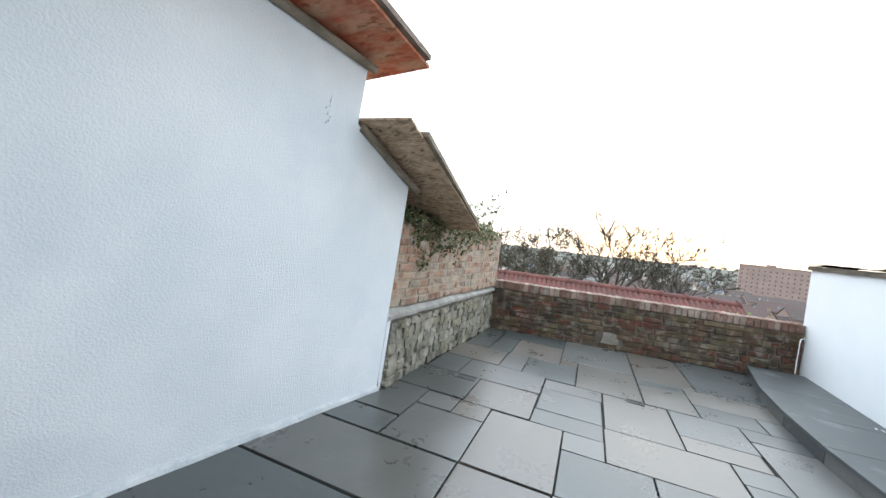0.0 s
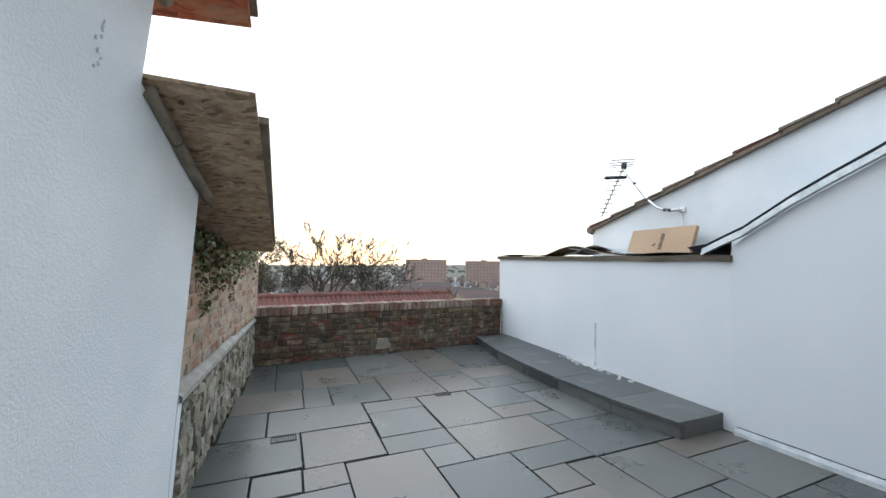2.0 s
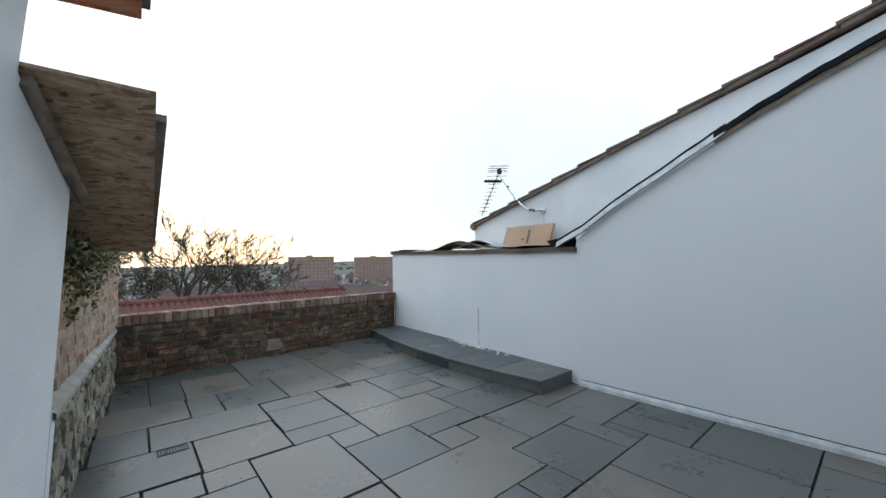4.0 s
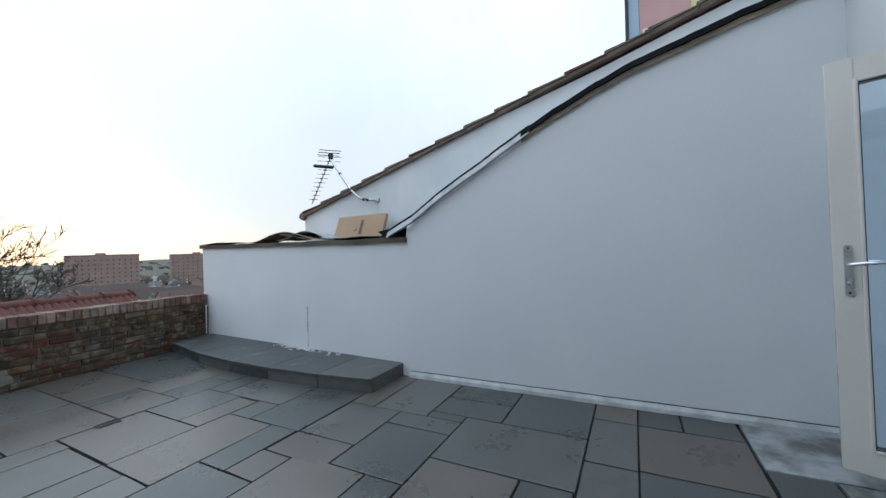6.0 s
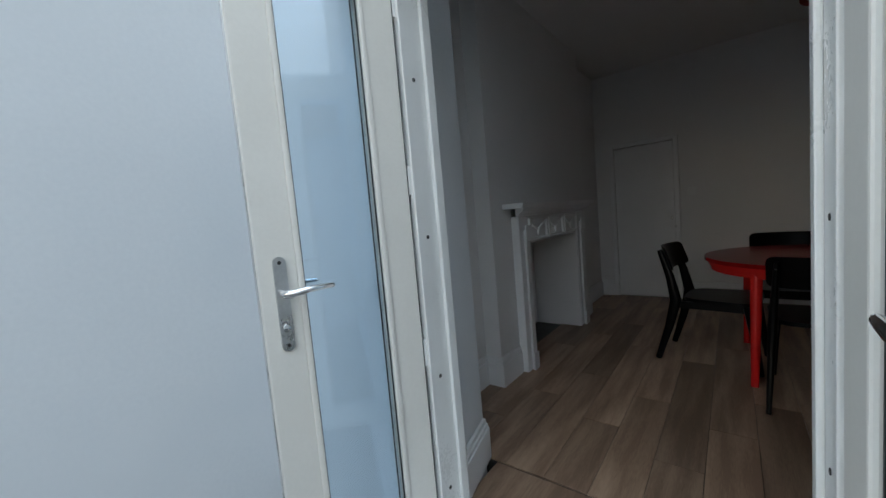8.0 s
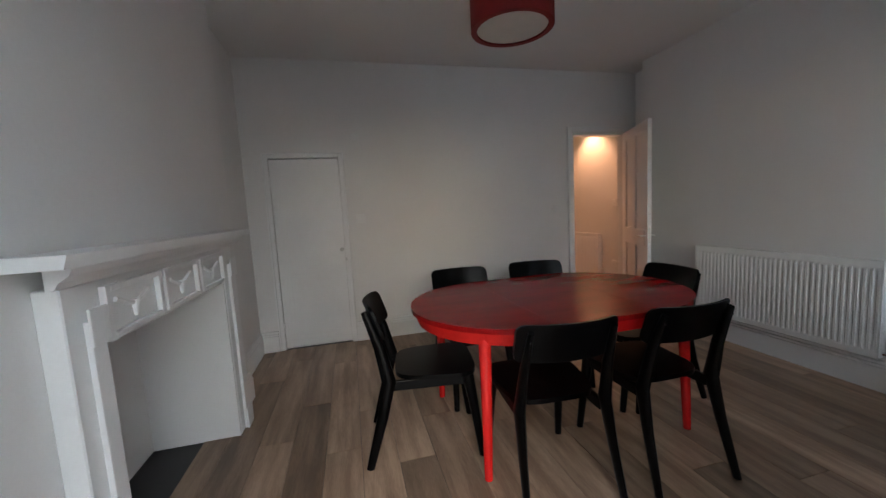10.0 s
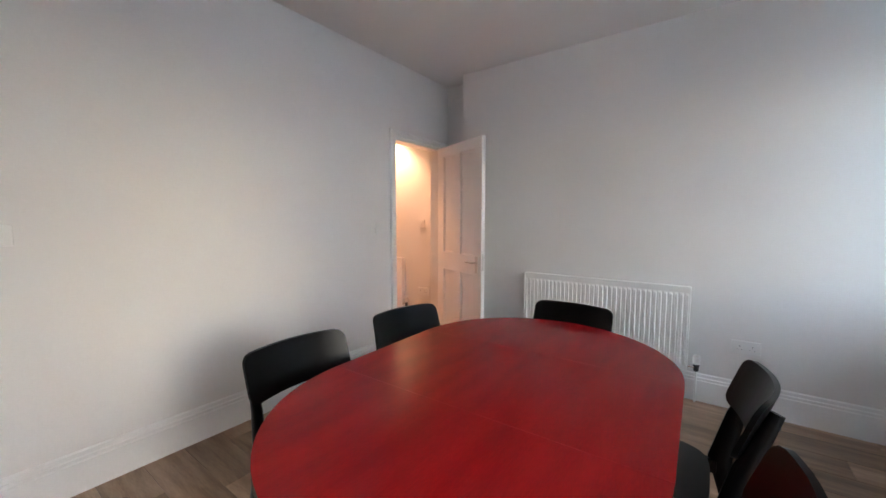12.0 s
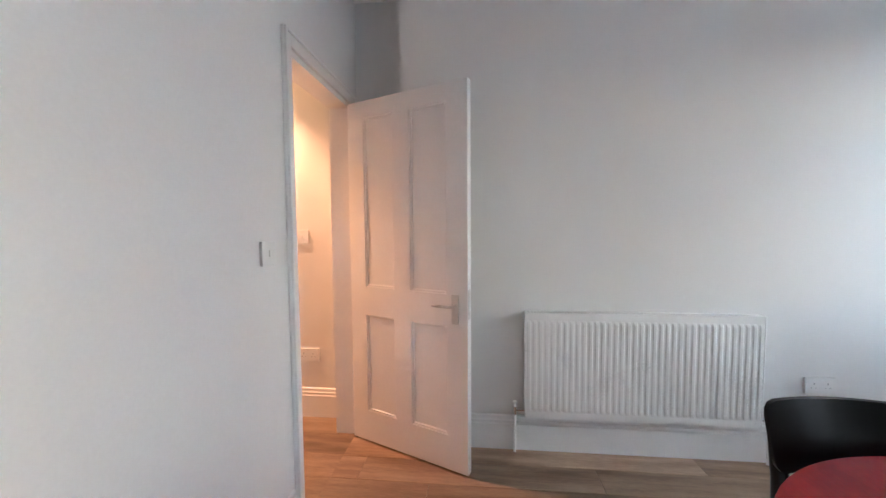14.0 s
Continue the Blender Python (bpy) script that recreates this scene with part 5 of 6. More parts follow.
def ribbon(points, out0, out1, lo_, hi_, mat_, nm, label):
    bm = bmesh.new()
    a = []
    for y, z in points:
        a.append([bm.verts.new(p) for p in ((EAST - out0, y, z + lo_), (EAST - out1, y, z + hi_), (EAST + 0.05, y, z + hi_ + 0.015), (EAST + 0.05, y, z + lo_ + 0.02))])
    for p, q in zip(a, a[1:]):
        for k in range(4):
            bm.faces.new((p[k], p[(k + 1) % 4], q[(k + 1) % 4], q[k]))
    bm.faces.new(a[0]), bm.faces.new(a[-1][::-1])
    part(nm, bm, mat_, flash, label)


line = rise[2:]
fine_line = []
for (ya, za), (yb, zb) in zip(line, line[1:]):
    for k in range(4):
        fine_line.append((ya + (yb - ya) * k / 4, za + (zb - za) * k / 4 + 0.006 * noise.noise(Vector((ya + k, 0, 0)))))
fine_line.append(line[-1])
fine_line = [(2.46, 1.425)] + [(2.3, 1.50)] + fine_line
upper = [p for p in fine_line if p[0] < 1.05]
lower = [p for p in fine_line if p[0] > 0.9]
ribbon(lower, 0.055, 0.03, 0.004, 0.062, LEAD_PALE, "lead_strip", "pale weathered lead strip")
ribbon([(y, z + 0.069) for y, z in lower], 0.028, 0.022, 0.0, 0.018, FELT, "felt_edge", "thin black felt edge")
ribbon(upper, 0.03, 0.03, -0.02, 0.02, TIMBER_OLD, "batten", "brown timber batten")
ribbon([(y, z + 0.022) for y, z in upper], 0.05, 0.045, 0.0, 0.045, FELT, "felt_roll", "rolled black felt edge")
bm = bmesh.new()
prism(bm, [(p[0], p[1] - 0.09) for p in rise[1:]] + [(FRONT_OUT, 2.5), (2.1, 1.405)], EAST + 0.06, GX - 0.003, axis=0)
part("lean_to", bm, LEAD, flash, "grey sheet between wall and gable")
bm = bmesh.new()
prism(bm, [(2.30, 1.43), (2.66, 1.43), (2.60, 1.47), (2.66, 1.51), (2.40, 1.545), (2.30, 1.56)], EAST + 0.07, EAST + 0.10, axis=0)
part("felt_flap", bm, FELT, flash, "torn black felt flap")

# cardboard leaning on the gable
card = thing("cardboard_box", "flattened brown cardboard box leaning on the flat roof edge", "box", pose(2.85, 3.53, 1.468, 0, 24, 0))
bm = bmesh.new()
box(bm, (0, -0.74, 0), (0.05, 0.0, 0.315))
soften(bm, 0.004, 2)
part("body", bm, CARD, card)
for k in range(7):
    bm = bmesh.new()
    box(bm, (-0.002, -0.425, 0.055 + k * 0.028), (-0.0004, -0.385, 0.075 + k * 0.028))
    part("printed_bar", bm, INK, card, "dark printed bar")
bm = bmesh.new()
prism(bm, [(-0.34, 0.10), (-0.30, 0.10), (-0.30, 0.115), (-0.325, 0.115), (-0.325, 0.135), (-0.34, 0.135)], -0.002, -0.0004, axis=0)
part("printed_mark", bm, INK, card)

# television aerial
aer = thing("television_aerial", "television aerial on a bent pole fixed to the gable", "aerial", pose(0, 0, 0))
bm = bmesh.new()
box(bm, (GX - 0.03, 3.0, 1.925), (GX - 0.001, 3.07, 1.978))
soften(bm, 0.006, 2)
part("wall_bracket", bm, STEEL, aer)
bm = bmesh.new()
tube(bm, [(GX - 0.02, 3.035, 1.955), (3.08, 3.08, 1.95), (3.06, 3.16, 1.955), (3.05, 3.27, 2.0), (3.05, 3.40, 2.12), (3.05, 3.72, 2.56)], 0.016, 10)
pole = part("pole", bm, STEEL, aer, "bent steel pole", True)
for a, b in (((3.07, 3.12, 1.952), (3.055, 3.20, 1.968)), ((3.05, 3.38, 2.10), (3.05, 3.40, 2.122)), ((3.05, 3.55, 2.326), (3.05, 3.565, 2.347))):
    bm = bmesh.new()
    tube(bm, [a, b], 0.0185, 10)
    part("tape_band", bm, DARK, pole, "black tape band")
bm = bmesh.new()
tube(bm, [(3.05, 3.70, 2.60), (3.03, 4.06, 1.985)], 0.0075, 8)
boom = part("boom", bm, STEEL, aer)
d = (Vector((3.03, 4.06, 1.985)) - Vector((3.05, 3.70, 2.60)))
for k in range(11):
    p = Vector((3.05, 3.70, 2.60)) + d * (0.05 + 0.087 * k)
    bm = bmesh.new()
    w = 0.10 - 0.004 * k + (0.05 if k < 2 else 0)
    tube(bm, [(p.x - w * 0.72, p.y + w * 0.69, p.z + 0.014), (p.x + w * 0.72, p.y - w * 0.69, p.z + 0.012)], 0.003, 6)
    rod = part("element", bm, IRON, boom)
    bm = bmesh.new()
    tube(bm, [(p.x - 0.014, p.y + 0.013, p.z + 0.012), (p.x + 0.014, p.y - 0.013, p.z + 0.012)], 0.008, 6)
    part("clamp", bm, DARK, aer)
bm = bmesh.new()
tube(bm, [(2.93, 3.905, 2.472), (2.945, 3.89, 2.47), (3.10, 3.74, 2.458), (3.115, 3.725, 2.456)], [0.018, 0.028, 0.028, 0.018], 10)
for v in bm.verts:
    v.co.z = 2.465 + (v.co.z - 2.465) * 0.75
part("dipole_box", bm, DARK, aer, "black plastic dipole box", True)
for k in range(3):
    bm = bmesh.new()
    tube(bm, [(2.93, 3.79 + k * 0.02, 2.665 - k * 0.03), (3.13, 3.60 + k * 0.02, 2.66 - k * 0.03)], 0.005, 6)
    part("reflector_rod", bm, IRON, aer)
bm = bmesh.new()
box(bm, (3.03, 3.68, 2.55), (3.07, 3.74, 2.63))
soften(bm, 0.012, 2)
part("mast_clamp", bm, DARK, aer, "black mast clamp")
bm = bmesh.new()
tube(bm, [(GX - 0.012, 3.05, 1.93), (GX - 0.012, 3.03, 1.80), (GX - 0.02, 3.05, 1.62), (3.0, 3.1, 1.48)], 0.006, 6)
part("cable", bm, SOCKET_WHITE, aer, "thin white cable", True)


# ---- drain grates ----
def grate(x0, y0, x1, y1, bars, label):
    ob = thing("drain_grate", label, "drain", pose(0, 0, 0))
    bm = bmesh.new()
    f = 0.012
    for a, b in (((x0, y0), (x1, y0 + f)), ((x0, y1 - f), (x1, y1)), ((x0, y0 + f), (x0 + f, y1 - f)), ((x1 - f, y0 + f), (x1, y1 - f))):
        box(bm, (a[0], a[1], -0.027), (b[0], b[1], 0.004))
    part("frame", bm, IRON, ob)
    w = (x1 - x0 - 2 * f) / (bars * 2 + 1)
    for k in range(bars):
        bm = bmesh.new()
        x = x0 + f + w * (2 * k + 1)
        box(bm, (x, y0 + f, -0.02), (x + w, y1 - f, 0.002))
        part("bar", bm, IRON, ob)


grate(-0.86, 3.405, -0.68, 3.515, 9, "dark square drain grate set in the paving")
grate(0.655, 3.90, 0.805, 3.985, 6, "small slotted drain grate set in the paving")


# ---- ivy, shrub and twigs ----
def leaf_cloud(points, size, spread, name, mat_, parent, label):
    """Many small folded leaves round the points, as one mesh."""
    verts, faces = [], []
    for p in points:
        c = Vector(p) + Vector((random.gauss(0, spread), random.gauss(0, spread), random.gauss(0, spread)))
        q = Euler((random.uniform(0, 6.3), random.uniform(0, 6.3), random.uniform(0, 6.3))).to_matrix()
        s = size * random.uniform(0.55, 1.25)
        k = len(verts)
        for x, y, z in ((0, -s, 0), (s * 0.75, -s * 0.1, s * 0.25), (0, s, 0), (-s * 0.75, -s * 0.1, s * 0.25)):
            verts.append(c + q @ Vector((x, y, z)))
        faces += [(k, k + 1, k + 2), (k, k + 2, k + 3)]
    me = bpy.data.meshes.new(name)
    me.from_pydata([tuple(v) for v in verts], [], faces)
    me.materials.append(mat_)
    ob = new(name, me)
    ob.parent = parent
    return tagged(ob, label, kind="stuff")


ivy = thing("ivy", "straggling ivy hanging over the old brick wall", "ivy", pose(0, 0, 0))
pts = []
for k in range(17000):
    y = random.uniform(2.75, 5.5)
    drop = 0.12 + 0.12 * noise.noise(Vector((y * 4.0, 1.7, 0)))
    for c, w, d in ((3.25, 0.22, 0.46), (3.6, 0.2, 0.24), (4.05, 0.2, 0.36), (4.5, 0.2, 0.12), (5.15, 0.2, 0.30)):
        drop += d * math.exp(-((y - c) / w) ** 2)
    z = 1.47 - max(0.02, drop) * random.random() ** 1.1
    x = wall_x(y) - 0.11 + abs(random.gauss(0, 0.045)) + 0.12 * max(0, z - 1.1)
    if random.random() < 0.35 + 0.65 * (drop - 0.05) / 0.5 and noise.noise(Vector((y * 7, z * 7, 4))) > -0.2:
        pts.append((x, y, z))
for k in range(1700):
    y = random.uniform(2.7, 5.6)
    pts.append((wall_x(y) - 0.2 + random.uniform(-0.25, 0.12), y, 1.46 + random.uniform(-0.02, 0.10)))
leaf_cloud(pts, 0.021, 0.014, "foliage", LEAF, ivy, "small dusty green ivy leaves")
for k in range(14):
    y = random.uniform(2.9, 5.3)
    bm = bmesh.new()
    x = wall_x(y) - 0.115
    tube(bm, [(x, y, 1.46), (x + 0.012, y + 0.04, 1.25), (x + 0.008, y + random.uniform(-0.05, 0.1), 1.02)], [0.006, 0.004, 0.002], 5)
    part("stem", bm, BARK, ivy)

twig = thing("overhanging_shrub", "thin leafy twigs rising behind the old wall", "shrub", pose(-1.95, 6.6, 0.4))
pts = []
for k in range(15):
    bm = bmesh.new()
    a, l = random.uniform(-0.45, 0.75), random.uniform(1.25, 1.9)
    base = Vector((0.12 * random.gauss(0, 1), 0.12 * random.gauss(0, 1), 0))
    line = [base + Vector((math.sin(a) * t * t * l * 0.8, 0.2 * t * random.uniform(-1, 1), l * t)) for t in (0, 0.3, 0.55, 0.8, 1)]
    tube(bm, line, [0.012, 0.009, 0.006, 0.004, 0.002], 5)
    for t in range(5):
        p = line[random.choice((2, 3, 3))].lerp(line[4], random.random())
        q = p + Vector((random.uniform(-0.1, 0.28), random.gauss(0, 0.08), random.uniform(0.02, 0.14)))
        tube(bm, [p, p.lerp(q, 0.5) + Vector((0, 0, 0.012)), q], [0.003, 0.002, 0.0015], 4)
        pts += [p.lerp(q, random.random()) for _ in range(9)]
    part("stem", bm, BARK, twig)
leaf_cloud(pts, 0.026, 0.016, "foliage", LEAF, twig, "sparse small leaves")
shrub = thing("yellow_shrub", "small yellow-green shrub beyond the parapet", "shrub", pose(2.66, 7.6, -0.4))
pts = [(random.gauss(0, 0.14), random.gauss(0, 0.14), 0.75 + random.gauss(0, 0.14)) for k in range(420)]
leaf_cloud(pts, 0.03, 0.02, "foliage", LEAF_BRIGHT, shrub, "bright yellow-green leaves")
bm = bmesh.new()
tube(bm, [(0, 0, -6.9), (0.02, 0, 0.2), (0, 0.02, 0.75)], [0.04, 0.02, 0.008], 6)
part("stem", bm, BARK, shrub)


# ---- bare trees ----
def grow(segs, p, d, length, r, level, tips, lean):
    """Adds a limb that bends upwards as a row of points, and its side limbs."""
    line, radii, n = [p.copy()], [r], 5
    for i in range(n):
        d = (d + Vector((random.gauss(0, 0.10), random.gauss(0, 0.10), random.gauss(0.035, 0.08)))).normalized()
        p = p + d * (length / n)
        line.append(p.copy())
        radii.append(r * (1 - 0.5 * (i + 1) / n))
    segs.append((line, radii))
    if level == 0:
        tips += line[2:]
        return
    for k in range(3 if level > 2 else 4 if level > 1 else 5):
        i = random.choice((2, 3, 4, 5)) if k else 5
        side = Vector((random.gauss(0, 1), random.gauss(0, 1), random.gauss(0.0, 0.45))).normalized()
        grow(segs, line[i], (d * 0.9 + side * lean).normalized(), length * random.uniform(0.5, 0.74), radii[i] * 0.72, level - 1, tips, lean)


def bare_tree(x, y, ground, trunk, limb, r, limbs, seed, label, leafy=0, spread=1.15):
    random.seed(seed)
    ob = thing("bare_tree", label, "tree", pose(x, y, ground), "bare trees")
    bm = bmesh.new()
    tube(bm, [(0, 0, -4.2), (0.05, 0, trunk * 0.5), (0.0, 0.05, trunk)], [r * 1.3, r, r * 0.85], 10)
    part("trunk", bm, BARK, ob, "", True)
    segs, tips = [], []
    for k in range(limbs):
        a = 2 * math.pi * k / limbs + random.uniform(-0.4, 0.4)
        tilt = random.uniform(0.15, spread)
        grow(segs, Vector((0, 0, trunk * random.uniform(0.8, 1.0))), Vector((math.cos(a) * tilt, math.sin(a) * tilt, 1)).normalized(), limb * random.uniform(0.85, 1.1), r * 0.55, 4, tips, 0.68)
    bm = bmesh.new()
    for line, radii in segs:
        tube(bm, line, [max(q * 0.95, 0.014) for q in radii], 6 if radii[0] > 0.05 else (4 if radii[0] > 0.02 else 3), cap=False)
    part("crown", bm, BARK, ob, "open crown of bare twigs")
    if leafy:
        leaf_cloud([random.choice(tips) for k in range(leafy)], 0.058, 0.10, "foliage", LEAF_DRY, ob, "last dry leaves")
    return ob


bare_tree(1.5, 25.0, -7.0, 5.3, 2.85, 0.24, 7, 11, "bare winter tree with many upright limbs")
bare_tree(4.9, 26.0, -7.0, 5.0, 2.7, 0.21, 7, 23, "bare winter tree with many upright limbs")
bare_tree(-2.4, 23.5, -7.0, 5.0, 2.45, 0.13, 6, 35, "thin winter tree holding its last leaves", 3600, 0.9)
bare_tree(-5.2, 25.5, -7.0, 4.7, 2.35, 0.13, 5, 47, "thin winter tree holding its last leaves", 2200, 0.9)
random.seed(5)

# ---- red tiled outbuilding roof just beyond the parapet ----
shed = thing("outbuilding", "outbuilding with a red clay pantile roof and ridge", "building", pose(-2.2, 8.2, -6.6, 0, 0, 6.5))
bm = bmesh.new()
box(bm, (-5, -1.3, 0), (5.1, 1.3, 6.4))
part("wall", bm, BRICK, shed)
bm = bmesh.new()
cols = 103 * 6
for sgn in (-1, 1):
    rows = []
    for j in range(9):
        t = j / 8
        rows.append([bm.verts.new((-5.1 + 10.3 * i / cols, sgn * 1.5 * t, 7.33 - 0.95 * t + 0.016 * math.sin(i * math.pi / 3) - 0.008 * (j % 2))) for i in range(cols + 1)])
    for a, b in zip(rows, rows[1:]):
        for i in range(cols):
            bm.faces.new((a[i], a[i + 1], b[i + 1], b[i]))
part("roof_slope", bm, TERRACOTTA, shed, "rows of red clay pantiles")
# dark strip added to draw the shadow under the ridge tiles
bm = bmesh.new()
prism(bm, [(-0.155, 7.215), (-0.05, 7.28), (-0.05, 7.20), (-0.155, 7.15)], -5.05, 5.15, axis=0)
part("ridge_bedding", bm, JOINT, shed, "dark strip standing for the shade below the ridge tiles")
for k in range(23):
    bm = bmesh.new()
    x = -5.1 + k * 0.447
    dz = random.gauss(0, 0.004)
    tube(bm, [(x, 0, 7.275 + dz), (x + 0.40, 0, 7.275 + dz), (x + 0.405, 0, 7.285 + dz), (x + 0.44, 0, 7.285 + dz)], [0.085, 0.085, 0.098, 0.098], 14)
    part("ridge_tile", bm, TERRACOTTA, shed, "", True)

# ---- ground and town ----
def land(x, y):
    r = math.hypot(x, y)
    z = -7.0 - 15.0 * min(1, max(0, (r - 15) / 115)) ** 0.75
    if r > 900:
        z += 58 * min(1, (r - 900) / 1500) * (0.55 + 0.45 * noise.noise(Vector((x * 0.0011, y * 0.0011, 3))))
    return z + 0.6 * noise.noise(Vector((x * 0.02, y * 0.02, 0)))


bm = bmesh.new()
radii = [0.0, 3, 8, 16, 26, 40, 60, 90, 130, 180, 250, 350, 500, 700, 900, 1200, 1600, 2100, 2800, 3600, 4600]
rings = []
for r in radii:
    rings.append([bm.verts.new((r * math.cos(2 * math.pi * k / 72), r * math.sin(2 * math.pi * k / 72), land(r * math.cos(2 * math.pi * k / 72), r * math.sin(2 * math.pi * k / 72)))) for k in range(72)] if r else [bm.verts.new((0, 0, -7.0))])
for a, b in zip(rings, rings[1:]):
    for k in range(72):
        bm.faces.new((a[0], b[k], b[(k + 1) % 72]) if len(a) == 1 else (a[k], b[k], b[(k + 1) % 72], a[(k + 1) % 72]))
GROUND = surface("winter_ground", (0.055, 0.058, 0.042), (0.11, 0.105, 0.085), 0.95, 0.03, 0.35, 0.2, stain=(0.16, 0.155, 0.145), stain_amount=0.5)
structure("ground", bm, GROUND, "wide sheet of winter grass, yards and streets", True)

WALL_TONES = [surface("house_brick", (0.24, 0.17, 0.14), (0.32, 0.24, 0.20), 0.9, 2, 14, 0.2), surface("house_cream", (0.55, 0.50, 0.43), (0.66, 0.62, 0.55), 0.9, 2, 14, 0.1), surface("house_grey", (0.33, 0.32, 0.31), (0.42, 0.41, 0.40), 0.9, 2, 14, 0.1)]
ROOF_TONES = [surface("roof_brown", (0.05, 0.038, 0.034), (0.085, 0.064, 0.057), 0.9, 2, 12, 0.3, rand=0.2), surface("roof_slate", (0.07, 0.073, 0.08), (0.12, 0.123, 0.13), 0.7, 2, 12, 0.3, rand=0.2), surface("roof_red", (0.07, 0.045, 0.04), (0.105, 0.068, 0.06), 0.9, 2, 12, 0.3, rand=0.2)]
PANE_FAR = surface("far_window", (0.05, 0.055, 0.06), (0.09, 0.095, 0.10), 0.15, 2, 10, 0)


def town_house(wall_mat, roof_mat, w, d, h, label):
    ob = thing("town_house", label, "house", pose(0, 0, -400), "town houses")
    bm = bmesh.new()
    prism(bm, [(-d / 2, -2), (d / 2, -2), (d / 2, h), (0, h + d * 0.36), (-d / 2, h)], -w / 2, w / 2, axis=0)
    part("wall", bm, wall_mat, ob)
    bm = bmesh.new()
    k = d / 2 + 0.3
    prism(bm, [(-k, h - 0.12), (0, h + d * 0.36 + 0.1), (k, h - 0.12), (k, h + 0.08), (0, h + d * 0.36 + 0.3), (-k, h + 0.08)], -w / 2 - 0.2, w / 2 + 0.2, axis=0)
    rf = part("roof", bm, roof_mat, ob)
    bm = bmesh.new()
    box(bm, (w / 2 - 1.1, -0.35, h + d * 0.2), (w / 2 - 0.3, 0.35, h + d * 0.36 + 1.2))
    part("chimney", bm, wall_mat, rf)
    for sx in (-0.27, 0.27):
        for z in (1.0, h - 1.7):
            bm = bmesh.new()
            box(bm, (sx * w - 0.5, -d / 2 - 0.05, z), (sx * w + 0.5, -d / 2 + 0.05, z + 1.25))
            part("window", bm, PANE_FAR, ob)
    bm = bmesh.new()
    prism(bm, [(-d * 0.33, h + 0.36 * d * 0.34 + 0.24), (-d * 0.22, h + 0.36 * d * 0.56 + 0.24), (-d * 0.22, h + 0.36 * d * 0.56 + 0.36), (-d * 0.33, h + 0.36 * d * 0.34 + 0.36)], -0.2 * w, -0.2 * w + 0.9, axis=0)
    part("roof_light", bm, PANE_FAR, rf, "glazed roof light")
    return ob


protos = [town_house(WALL_TONES[i], ROOF_TONES[j], w, d, h, t) for i, j, w, d, h, t in ((0, 0, 9, 8, 5.2, "brick terraced house with a brown tiled roof"), (1, 1, 8, 8, 5.6, "cream rendered house with a slate roof"), (0, 2, 10, 8, 5.0, "brick house with a red tiled roof"), (2, 0, 14, 9, 6.0, "grey rendered block with a brown roof"), (1, 0, 11, 8, 5.4, "cream rendered house with a brown roof"))]
random.seed(9)
count = 0
for row in range(11):
    r = 150 + row * 27 + row * row * 2.2
    az = -24 + random.uniform(0, 4)
    while az < 72:
        x, y = r * math.sin(radians(az)), r * math.cos(radians(az))
        p = random.choice(protos[:3] if row < 4 else protos)
        m = pose(x, y, land(x, y) - 0.3, 0, 0, -az + random.choice((0, 0, 90)) + random.uniform(-12, 12))
        if count < 5:
            protos[count].matrix_world = m
        else:
            copy_thing(p, m)
        count += 1
        az += math.degrees(random.uniform(11, 21) / r) * (1.1 if row < 3 else 1.35)

terrace_rows = [town_house(WALL_TONES[0], ROOF_TONES[j], w, 11, 7.5, "long brick terrace with a brown tiled roof") for j, w in ((0, 34), (2, 26))]
random.seed(21)
for k in range(16):
    r, az = random.uniform(150, 300), 3 + k * 2.9 + random.uniform(-1, 1)
    x, y = r * math.sin(radians(az)), r * math.cos(radians(az))
    m = pose(x, y, land(x, y) - 0.3, 0, 0, -az + random.uniform(-35, 35))
    if k < 2:
        terrace_rows[k].matrix_world = m
    else:
        copy_thing(terrace_rows[k % 2], m)

WAREHOUSE = surface("warehouse_brick", (0.25, 0.18, 0.155), (0.31, 0.225, 0.195), 0.9, 0.2, 2, 0.2)
for x, y, w, d, h, a in ((150, 410, 46, 30, 32.2, -16), (238, 425, 50, 30, 32.2, -24), (-205, 560, 34, 20, 30, 20)):
    ob = thing("warehouse", "large red brick warehouse block in the distance" if x > 0 else "pale tower block far across the town", "building", pose(x, y, land(x, y) - 0.5, 0, 0, a))
    body_mat = WAREHOUSE if x > 0 else WALL_TONES[1]
    bm = bmesh.new()
    box(bm, (-w / 2, -d / 2, -2), (w / 2, d / 2, h))
    part("wall", bm, body_mat, ob)
    bm = bmesh.new()
    for f in range(8):
        for c in range(12):
            xx, zz = -w / 2 + (c + 0.5) * w / 12, 2.2 + f * (h - 3) / 8
            box(bm, (xx - 0.45, -d / 2 - 0.06, zz), (xx + 0.45, -d / 2 + 0.1, zz + 1.1))
    part("glazing", bm, PANE_FAR, ob, kind="stuff")
    bm = bmesh.new()
    box(bm, (-w / 2 - 0.4, -d / 2 - 0.4, h), (w / 2 + 0.4, d / 2 + 0.4, h + 0.8))
    box(bm, (-w * 0.1, -3, h + 0.8), (w * 0.04, 3, h + 2.6))
    part("parapet", bm, body_mat, ob)

